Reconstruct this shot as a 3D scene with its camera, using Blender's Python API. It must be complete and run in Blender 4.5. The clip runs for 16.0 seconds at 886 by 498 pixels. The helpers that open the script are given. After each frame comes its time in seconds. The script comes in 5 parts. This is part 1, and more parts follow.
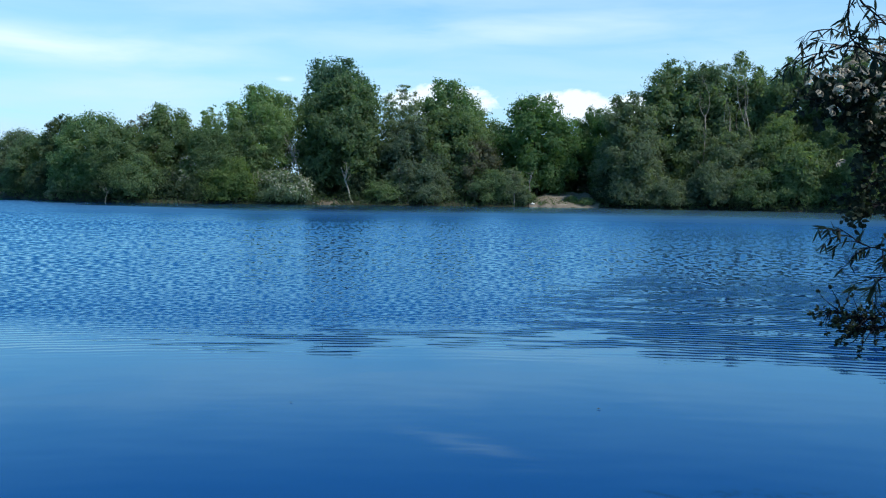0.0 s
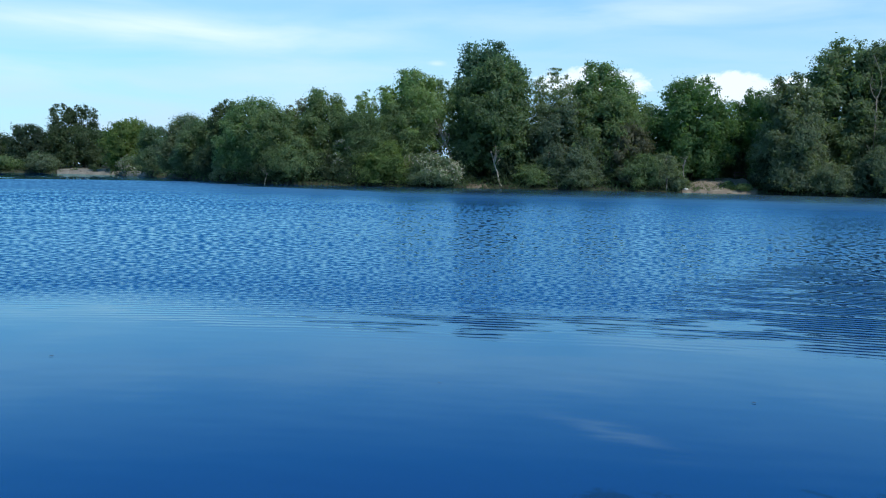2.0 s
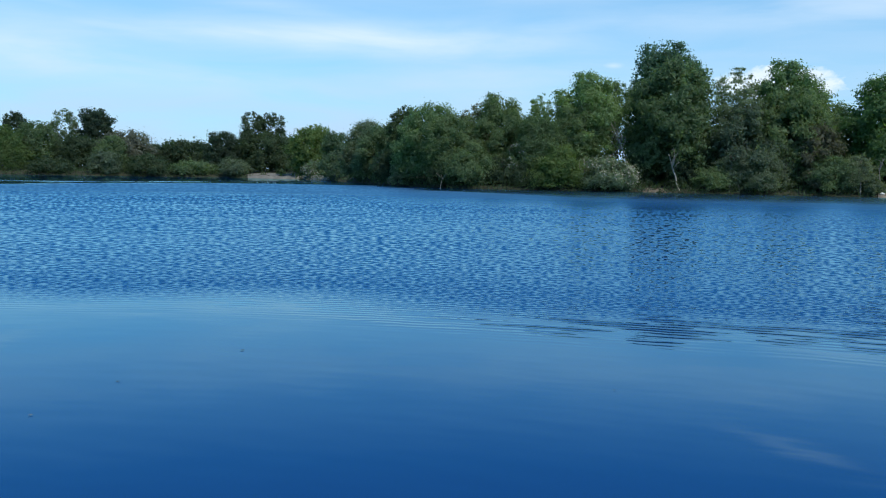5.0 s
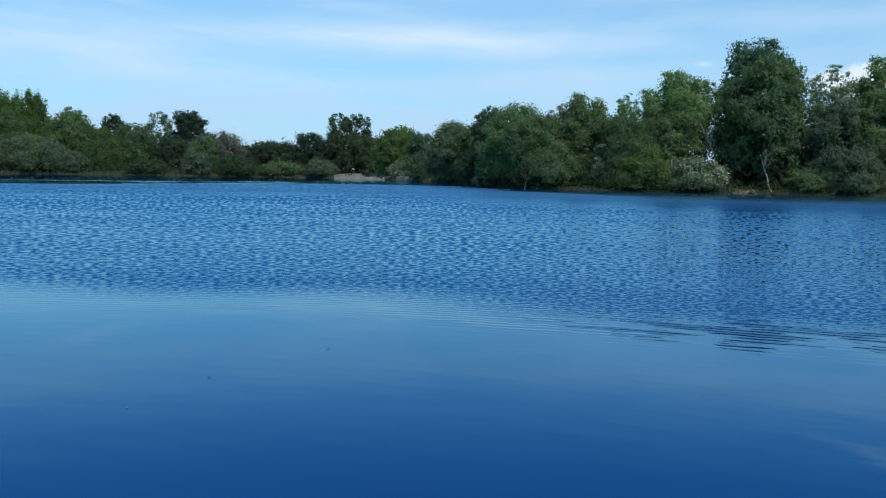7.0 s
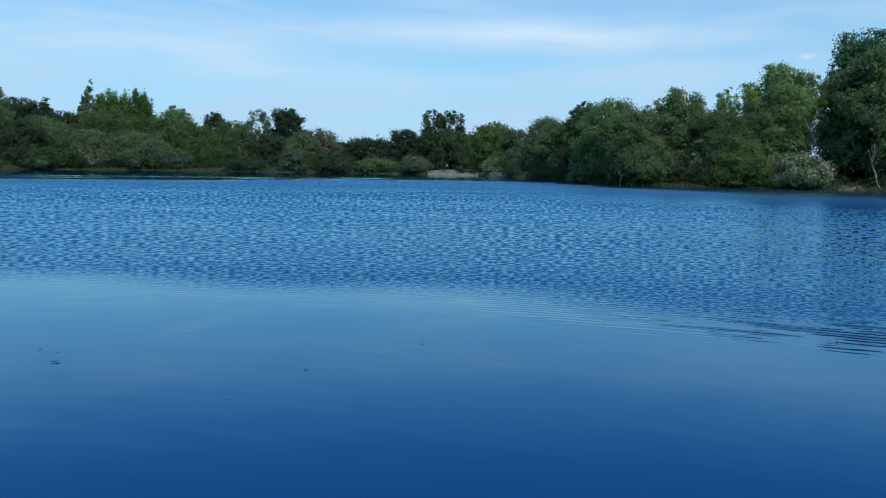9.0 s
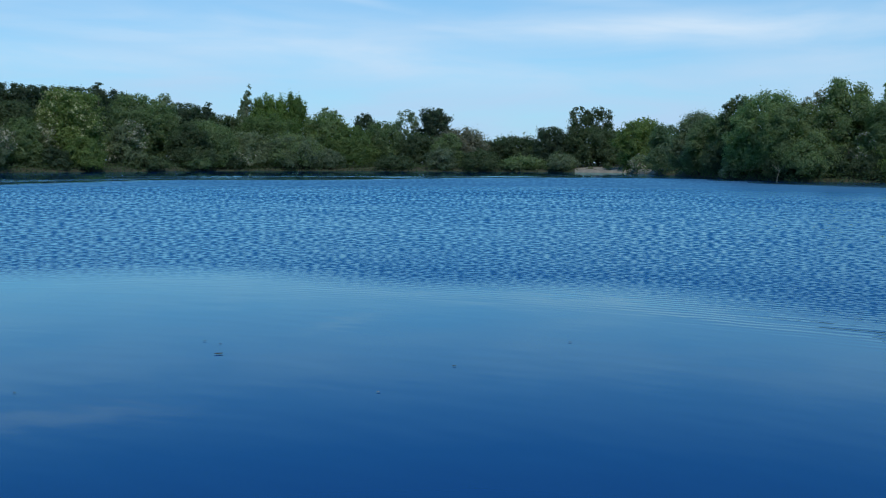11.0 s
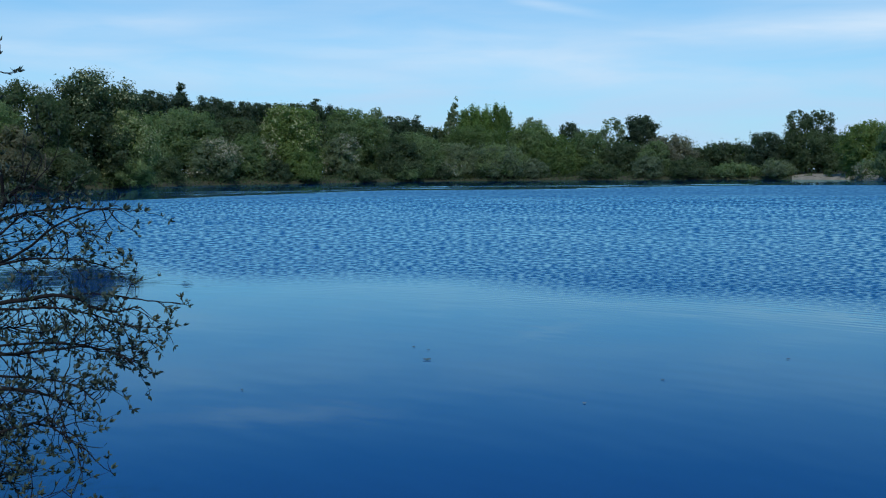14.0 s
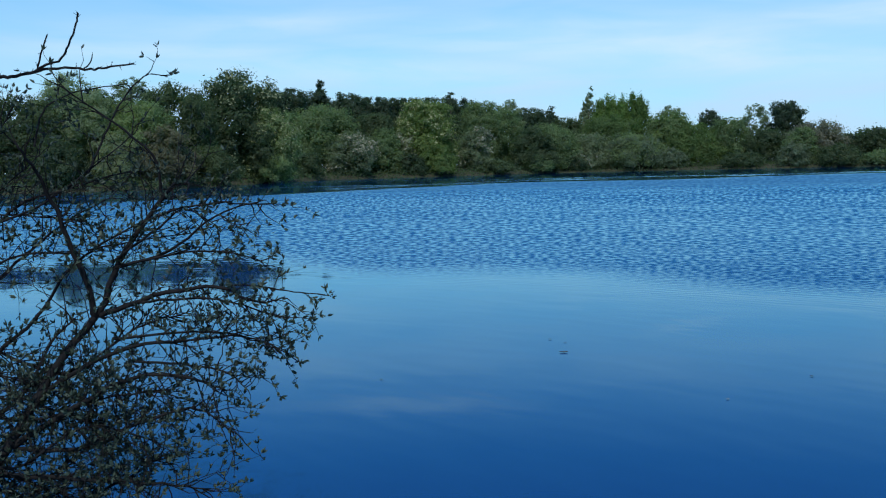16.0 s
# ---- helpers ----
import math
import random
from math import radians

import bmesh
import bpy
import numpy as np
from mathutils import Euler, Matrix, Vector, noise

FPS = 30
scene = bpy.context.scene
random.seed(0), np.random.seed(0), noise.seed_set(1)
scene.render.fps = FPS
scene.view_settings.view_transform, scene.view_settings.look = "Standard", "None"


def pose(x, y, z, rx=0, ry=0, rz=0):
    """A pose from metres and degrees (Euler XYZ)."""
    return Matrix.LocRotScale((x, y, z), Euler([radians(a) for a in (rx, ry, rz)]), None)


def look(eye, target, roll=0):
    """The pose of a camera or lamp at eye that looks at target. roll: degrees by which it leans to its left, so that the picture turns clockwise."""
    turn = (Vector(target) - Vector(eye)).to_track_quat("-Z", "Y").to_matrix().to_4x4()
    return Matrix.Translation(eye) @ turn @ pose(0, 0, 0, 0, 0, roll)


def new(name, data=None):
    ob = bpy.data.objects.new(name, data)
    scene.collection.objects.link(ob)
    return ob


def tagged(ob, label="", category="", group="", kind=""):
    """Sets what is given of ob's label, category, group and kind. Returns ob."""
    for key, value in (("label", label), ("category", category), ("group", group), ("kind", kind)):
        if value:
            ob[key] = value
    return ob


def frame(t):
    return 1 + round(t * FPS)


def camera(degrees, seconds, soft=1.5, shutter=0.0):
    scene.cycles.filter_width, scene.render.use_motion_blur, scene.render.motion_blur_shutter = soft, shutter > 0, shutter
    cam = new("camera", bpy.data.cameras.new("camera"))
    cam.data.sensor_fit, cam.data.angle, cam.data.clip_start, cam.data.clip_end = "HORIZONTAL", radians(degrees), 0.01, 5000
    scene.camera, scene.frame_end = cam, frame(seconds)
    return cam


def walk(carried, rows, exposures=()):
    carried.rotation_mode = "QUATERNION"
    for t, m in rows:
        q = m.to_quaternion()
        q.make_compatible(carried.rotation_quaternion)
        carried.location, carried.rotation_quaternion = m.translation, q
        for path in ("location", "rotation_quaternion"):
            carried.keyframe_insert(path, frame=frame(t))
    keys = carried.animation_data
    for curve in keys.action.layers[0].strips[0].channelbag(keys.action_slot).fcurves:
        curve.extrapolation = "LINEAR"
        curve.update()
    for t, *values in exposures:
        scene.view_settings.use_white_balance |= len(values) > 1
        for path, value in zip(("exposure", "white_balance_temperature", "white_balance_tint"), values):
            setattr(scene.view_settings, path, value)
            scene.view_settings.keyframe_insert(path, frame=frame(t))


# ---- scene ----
# A small lake between woods, seen from its bank by a camera that turns slowly to the left.
EYE = 2.0        # height of the eye over the water
REACH = 0.12     # the camera is held a little in front of the turning body
cam = camera(50.34, 16.0, soft=1.15)
ROWS = [
    (0.0, 86.39, -0.73, 0.02),
    (0.5, 85.99, -0.70, 2.23),
    (1.0, 85.81, -0.91, 4.48),
    (1.5, 85.54, -0.93, 6.81),
    (2.0, 85.27, -1.12, 9.03),
    (2.5, 85.11, -1.08, 11.56),
    (3.0, 84.93, -1.08, 13.13),
    (3.5, 84.86, -1.14, 14.40),
    (4.0, 85.09, -1.07, 16.16),
    (6.5, 85.30, -1.00, 23.52),
    (7.0, 85.27, -1.01, 24.65),
    (7.5, 85.02, -1.06, 25.98),
    (8.0, 85.26, -0.96, 27.37),
    (8.5, 85.12, -0.95, 28.62),
    (11.0, 84.74, -0.28, 39.13),
    (11.5, 84.68, -0.02, 40.90),
    (12.0, 85.02, -0.06, 42.58),
    (12.5, 85.34, 0.15, 44.67),
    (13.0, 85.16, 0.41, 46.62),
    (13.5, 85.31, 0.33, 48.97),
    (14.0, 85.32, 0.38, 51.45),
    (14.5, 85.16, 0.82, 54.20),
    (15.0, 85.27, 1.06, 56.16),
    (15.5, 84.96, 1.18, 58.19),
    (16.0, 84.96, 1.26, 59.56),
]
walk(cam, [(t, pose(-REACH * math.sin(radians(rz)), REACH * math.cos(radians(rz)), EYE, rx, ry, rz)) for t, rx, ry, rz in ROWS],
     exposures=[(0.0, 0.38), (3.5, 0.22), (7.0, 0.05), (11.0, -0.05), (14.0, -0.02), (16.0, 0.12)])

# ---- world, sun ----
SUN_AZ, SUN_EL = -125.0, 50.0     # degrees to the left of +y (minus: to the right), degrees up
SKY_POWER, SUN_POWER = 0.12, 2.9
SKY_TINT, VEIL, CLOUD = (0.42, 0.96, 1.16, 1.0), (3.95, 5.65, 7.65, 1.0), (6.4, 7.4, 8.4, 1.0)
world = bpy.data.worlds.new("sky")
scene.world = world
world.use_nodes = True
WN, WL = world.node_tree.nodes, world.node_tree.links
WN.clear()


def wmath(op, a, b=None, c=None, clamp=False):
    """A math node of the sky; numbers or sockets go in, a socket comes out."""
    n = WN.new("ShaderNodeMath")
    n.operation, n.use_clamp = op, clamp
    for k, v in enumerate((a, b, c)):
        if v is None:
            continue
        if isinstance(v, (int, float)):
            n.inputs[k].default_value = v
        else:
            WL.new(v, n.inputs[k])
    return n.outputs[0]


sky = WN.new("ShaderNodeTexSky")
sky.sky_type, sky.sun_disc = "NISHITA", False
sky.sun_elevation, sky.sun_rotation = radians(SUN_EL), radians(-SUN_AZ)
sky.altitude, sky.air_density, sky.dust_density, sky.ozone_density = 30.0, 1.0, 0.35, 4.0
coord = WN.new("ShaderNodeTexCoord")
split = WN.new("ShaderNodeSeparateXYZ")
WL.new(coord.outputs["Generated"], split.inputs[0])
az_s = wmath("MULTIPLY", wmath("ARCTAN2", wmath("MULTIPLY", split.outputs[0], -1.0), split.outputs[1]), 57.2958)
el_s = wmath("MULTIPLY", wmath("ARCSINE", split.outputs[2]), 57.2958)
flat = WN.new("ShaderNodeCombineXYZ")
WL.new(az_s, flat.inputs[0]), WL.new(el_s, flat.inputs[1])


def sky_noise(sx, sy, detail, rough, turn=0.0):
    m = WN.new("ShaderNodeMapping")
    m.inputs["Scale"].default_value = (sx, sy, 1.0)
    m.inputs["Rotation"].default_value = (0, 0, radians(turn))
    WL.new(flat.outputs[0], m.inputs[0])
    n = WN.new("ShaderNodeTexNoise")
    n.inputs["Scale"].default_value, n.inputs["Detail"].default_value, n.inputs["Roughness"].default_value = 1.0, detail, rough
    n.inputs["Distortion"].default_value = 0.4
    WL.new(m.outputs[0], n.inputs["Vector"])
    return n.outputs["Fac"]


wisps = sky_noise(0.09, 0.55, 5.0, 0.55, 4.0)
puffs = sky_noise(0.8, 1.3, 6.0, 0.6)


def streak(az, el, wide, high, tilt, strength, grain=None):
    """A long thin cloud of the given middle, half-lengths in degrees and slope."""
    da, de = wmath("SUBTRACT", az_s, az), wmath("SUBTRACT", el_s, el)
    c, s = math.cos(radians(tilt)), math.sin(radians(tilt))
    u = wmath("ADD", wmath("MULTIPLY", da, c / wide), wmath("MULTIPLY", de, s / wide))
    v = wmath("ADD", wmath("MULTIPLY", da, -s / high), wmath("MULTIPLY", de, c / high))
    g = wmath("POWER", 2.718, wmath("MULTIPLY", wmath("ADD", wmath("MULTIPLY", u, u), wmath("MULTIPLY", v, v)), -1.0))
    n = wmath("MULTIPLY_ADD", grain or wisps, 1.6, -0.25, clamp=True)
    return wmath("MULTIPLY", wmath("MULTIPLY", g, n), strength)


def cumulus(az, el, wide, high):
    """A heaped cloud with a bumpy upper edge and a flat foot."""
    da = wmath("DIVIDE", wmath("SUBTRACT", az_s, az), wide)
    de = wmath("DIVIDE", wmath("SUBTRACT", el_s, el), high)
    d = wmath("ADD", wmath("MULTIPLY", da, da), wmath("MULTIPLY", de, de))
    return wmath("MULTIPLY", wmath("SUBTRACT", wmath("ADD", 1.0, wmath("MULTIPLY_ADD", puffs, 1.8, -0.9)), d), 2.2, clamp=True)


clouds = [
    streak(25, 7.75, 11, 0.95, 0, 1.0), streak(13, 8.6, 6, 0.5, -6, 0.4), streak(-5, 9.5, 14, 1.0, -2, 0.55),
    streak(47, 6.5, 10, 1.2, 4, 0.62), streak(50, 8.0, 7, 0.5, 2, 0.45), streak(65, 5.9, 12, 0.8, 2, 0.5),
    streak(76, 6.8, 9, 0.5, 0, 0.45), streak(57, 7.1, 8, 0.5, 3, 0.45), streak(40, 5.4, 12, 0.9, 2, 0.4), streak(36, 7.6, 6, 0.35, 5, 0.4),
    streak(14, 5.5, 12, 1.3, 0, 0.22), streak(-16, 8.0, 9, 1.4, 0, 0.2), streak(9.5, 6.4, 0.5, 0.16, 0, 0.8),
    streak(-1.2, 15.2, 3.4, 0.35, -12, 0.6), streak(62, 14.3, 7, 0.5, -2, 0.6), streak(16, 12.6, 9, 0.4, 0, 0.25),
    streak(53, 7.6, 8, 1.0, 3, 0.42), streak(45.5, 9.8, 4, 0.3, 12, 0.45), streak(46, 7.2, 11, 1.5, 4, 0.36), streak(30, 9.5, 7, 0.5, 6, 0.3), streak(70, 8.4, 8, 0.7, -3, 0.35),
    streak(12, 11.6, 34, 1.5, 0, 0.36), streak(58, 11.6, 24, 1.5, 0, 0.36),      # a thin high veil, added mostly above the view to brighten the calm water
    cumulus(0.3, 5.3, 3.6, 1.05), cumulus(-7.4, 5.0, 3.3, 1.05), cumulus(-11.5, 4.8, 2.2, 1.0),
]
total = clouds[0]
for cloud in clouds[1:]:
    total = wmath("MAXIMUM", total, cloud)
haze = wmath("MULTIPLY", wmath("MULTIPLY_ADD", wmath("ABSOLUTE", el_s), -0.066, 1.14, clamp=True), wmath("MULTIPLY_ADD", wisps, 0.9, 0.42), clamp=True)
tint = WN.new("ShaderNodeMix")
tint.data_type, tint.blend_type = "RGBA", "MULTIPLY"
tint.inputs["Factor"].default_value = 1.0
tint.inputs["B"].default_value = SKY_TINT
WL.new(sky.outputs[0], tint.inputs["A"])
veil = WN.new("ShaderNodeMix")
veil.data_type = "RGBA"
veil.inputs["B"].default_value = VEIL
WL.new(haze, veil.inputs["Factor"]), WL.new(tint.outputs["Result"], veil.inputs["A"])
mix = WN.new("ShaderNodeMix")
mix.data_type = "RGBA"
WL.new(wmath("MINIMUM", total, 0.95), mix.inputs["Factor"])
WL.new(veil.outputs["Result"], mix.inputs["A"])
mix.inputs["B"].default_value = CLOUD
back = WN.new("ShaderNodeBackground")
back.inputs["Strength"].default_value = SKY_POWER
out = WN.new("ShaderNodeOutputWorld")
WL.new(mix.outputs["Result"], back.inputs[0]), WL.new(back.outputs[0], out.inputs[0])

sun_data = bpy.data.lights.new("sun", "SUN")
sun_data.energy, sun_data.angle, sun_data.color = SUN_POWER, radians(0.5), (1.0, 0.95, 0.86)
sun = new("sun", sun_data)
sun_dir = Vector((-math.sin(radians(SUN_AZ)) * math.cos(radians(SUN_EL)), math.cos(radians(SUN_AZ)) * math.cos(radians(SUN_EL)), math.sin(radians(SUN_EL))))
sun.matrix_world = look(sun_dir * 60, (0, 0, 0))


# ---- materials ----
def material(name):
    m = bpy.data.materials.new(name)
    m.use_nodes = True
    n, l = m.node_tree.nodes, m.node_tree.links
    return m, n, l, n["Principled BSDF"]


def ramp(n, l, fac, *stops):
    r = n.new("ShaderNodeValToRGB")
    while len(r.color_ramp.elements) < len(stops):
        r.color_ramp.elements.new(0.5)
    for e, (p, c) in zip(r.color_ramp.elements, stops):
        e.position, e.color = p, (*c, 1.0)
    l.new(fac, r.inputs[0])
    return r.outputs[0]


def noise_node(n, l, scale, detail=4.0, rough=0.55, space="Object", stretch=(1, 1, 1)):
    c = n.new("ShaderNodeTexCoord")
    m = n.new("ShaderNodeMapping")
    m.inputs["Scale"].default_value = stretch
    t = n.new("ShaderNodeTexNoise")
    t.inputs["Scale"].default_value, t.inputs["Detail"].default_value, t.inputs["Roughness"].default_value = scale, detail, rough
    l.new(c.outputs[space], m.inputs[0]), l.new(m.outputs[0], t.inputs["Vector"])
    return t.outputs["Fac"]


def mixed(n, l, fac, a, b, blend="MIX"):
    x = n.new("ShaderNodeMix")
    x.data_type, x.blend_type = "RGBA", blend
    for k, v in (("Factor", fac), ("A", a), ("B", b)):
        if isinstance(v, (int, float)):
            x.inputs[k].default_value = v
        elif isinstance(v, tuple):
            x.inputs[k].default_value = (*v, 1.0)
        else:
            l.new(v, x.inputs[k])
    return x.outputs["Result"]


def foliage(name, dark, mid, light, through_leaf=0.64):
    """Leaves: every leaf its own shade, clumps of shade at a larger scale, some light passing through."""
    m, n, l, p = material(name)
    geo, info = n.new("ShaderNodeNewGeometry"), n.new("ShaderNodeObjectInfo")
    leaf = mixed(n, l, 0.42, ramp(n, l, geo.outputs["Random Per Island"], (0.0, dark), (0.45, mid), (1.0, light)), mid)
    clump = ramp(n, l, noise_node(n, l, 0.55, 3.0), (0.3, (0.96, 1.0, 0.99)), (0.7, (1.5, 1.48, 1.42)))
    whole = ramp(n, l, info.outputs["Random"], (0.0, (0.82, 0.86, 0.9)), (1.0, (1.24, 1.18, 1.1)))
    col = mixed(n, l, 1.0, mixed(n, l, 1.0, leaf, clump, "MULTIPLY"), whole, "MULTIPLY")
    l.new(col, p.inputs["Base Color"])
    p.inputs["Roughness"].default_value = 0.6
    p.inputs["Specular IOR Level"].default_value = 0.3
    tr = n.new("ShaderNodeBsdfTranslucent")
    l.new(mixed(n, l, 1.0, col, (1.1, 1.25, 0.6), "MULTIPLY"), tr.inputs[0])
    mx = n.new("ShaderNodeMixShader")
    mx.inputs[0].default_value = through_leaf
    l.new(p.outputs[0], mx.inputs[1]), l.new(tr.outputs[0], mx.inputs[2])
    l.new(mx.outputs[0], n["Material Output"].inputs[0])
    return m


LEAF_OLIVE = foliage("olive leaves", (0.072, 0.113, 0.062), (0.121, 0.174, 0.091), (0.184, 0.248, 0.140))
# darker green; on several plants and belts it stands in for shade
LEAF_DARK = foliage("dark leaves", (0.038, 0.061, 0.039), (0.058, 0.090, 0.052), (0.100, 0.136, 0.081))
LEAF_RICH = foliage("rich green leaves", (0.074, 0.130, 0.060), (0.100, 0.178, 0.074), (0.153, 0.245, 0.108))
LEAF_GREY = foliage("grey-green willow leaves", (0.086, 0.120, 0.076), (0.129, 0.168, 0.114), (0.195, 0.237, 0.177))
LEAF_PALE = foliage("pale leaves", (0.103, 0.141, 0.089), (0.154, 0.203, 0.137), (0.238, 0.293, 0.225))
LEAF_POPLAR = foliage("light green poplar leaves", (0.085, 0.145, 0.064), (0.147, 0.218, 0.107), (0.247, 0.325, 0.193))
LEAF_BLUE = foliage("blue-green leaves", (0.046, 0.096, 0.070), (0.073, 0.137, 0.099), (0.123, 0.200, 0.146))
LEAF_SOFT = foliage("soft olive-grey leaves", (0.092, 0.132, 0.077), (0.123, 0.176, 0.104), (0.159, 0.218, 0.140))
LEAF_FRESH = foliage("fresh green leaves", (0.073, 0.111, 0.041), (0.108, 0.163, 0.061), (0.162, 0.216, 0.091))
LEAF_BRIGHT = foliage("bright green leaves", (0.076, 0.136, 0.046), (0.107, 0.180, 0.062), (0.151, 0.222, 0.083))
LEAF_BLACK = foliage("dark needles", (0.034, 0.056, 0.042), (0.049, 0.078, 0.056), (0.076, 0.112, 0.08))
LEAF_BARE = foliage("brownish young leaves", (0.120, 0.124, 0.103), (0.154, 0.156, 0.137), (0.213, 0.223, 0.188))
LEAF_BROWN = foliage("bronze young leaves", (0.080, 0.086, 0.059), (0.120, 0.123, 0.086), (0.170, 0.176, 0.136))
BLOSSOM = foliage("cream blossom", (0.155, 0.163, 0.129), (0.224, 0.224, 0.185), (0.310, 0.301, 0.258), 0.15)
CANDLE = foliage("pale chestnut flower spikes", (0.141, 0.167, 0.088), (0.202, 0.229, 0.128), (0.290, 0.308, 0.194), 0.15)
NEAR_BLOSSOM = foliage("fresh cream blossom", (0.306, 0.246, 0.187), (0.442, 0.374, 0.289), (0.561, 0.493, 0.399), 0.02)
# both near leaf colours are darkened to hold the shade of a silhouette
NEAR_LEAF = foliage("sallow leaves darkened as in shade", (0.015, 0.025, 0.020), (0.026, 0.042, 0.033), (0.053, 0.076, 0.063), 0.15)
NEAR_NARROW = foliage("narrow willow leaves darkened as in shade", (0.010, 0.017, 0.010), (0.019, 0.029, 0.017), (0.038, 0.051, 0.031), 0.3)


def bark(name, dark, light, scale=6.0):
    m, n, l, p = material(name)
    f = noise_node(n, l, scale, 6.0, 0.65, stretch=(1, 1, 0.2))
    l.new(ramp(n, l, f, (0.3, dark), (0.72, light)), p.inputs["Base Color"])
    p.inputs["Roughness"].default_value = 0.85
    p.inputs["Specular IOR Level"].default_value = 0.15
    b = n.new("ShaderNodeBump")
    b.inputs["Strength"].default_value, b.inputs["Distance"].default_value = 0.5, 0.02
    l.new(f, b.inputs["Height"]), l.new(b.outputs[0], p.inputs["Normal"])
    return m


BARK = bark("grey-brown bark", (0.05, 0.042, 0.033), (0.14, 0.12, 0.095))
BARK_PALE = bark("pale bark", (0.17, 0.155, 0.125), (0.38, 0.35, 0.29))
# near-black, so the backlit look of the near branches is in the colour
TWIG = bark("near-black twigs with painted shade", (0.006, 0.0065, 0.008), (0.015, 0.0145, 0.016), 30.0)


def earth(name, a, b, c, scale):
    m, n, l, p = material(name)
    big, fine = noise_node(n, l, scale, 5.0), noise_node(n, l, scale * 14, 5.0, 0.7)
    col = mixed(n, l, 0.45, ramp(n, l, big, (0.3, a), (0.55, b), (0.75, c)), ramp(n, l, fine, (0.3, a), (0.7, c)))
    l.new(col, p.inputs["Base Color"])
    p.inputs["Roughness"].default_value = 0.95
    bp = n.new("ShaderNodeBump")
    bp.inputs["Strength"].default_value, bp.inputs["Distance"].default_value = 0.6, 0.05
    l.new(fine, bp.inputs["Height"]), l.new(bp.outputs[0], p.inputs["Normal"])
    return m


SOIL = earth("woodland soil and grass", (0.022, 0.025, 0.014), (0.035, 0.042, 0.02), (0.06, 0.058, 0.032), 0.35)
SAND = earth("dry pale sand", (0.1, 0.092, 0.074), (0.18, 0.167, 0.138), (0.31, 0.29, 0.245), 0.6)
DUST = earth("dry brown earth and sand", (0.08, 0.064, 0.048), (0.17, 0.14, 0.105), (0.36, 0.31, 0.24), 1.1)
CLAY = earth("bare brown earth", (0.07, 0.055, 0.04), (0.12, 0.095, 0.07), (0.17, 0.14, 0.1), 0.8)
GRASS = foliage("bank grass and nettles", (0.059, 0.091, 0.043), (0.084, 0.133, 0.054), (0.138, 0.181, 0.095))


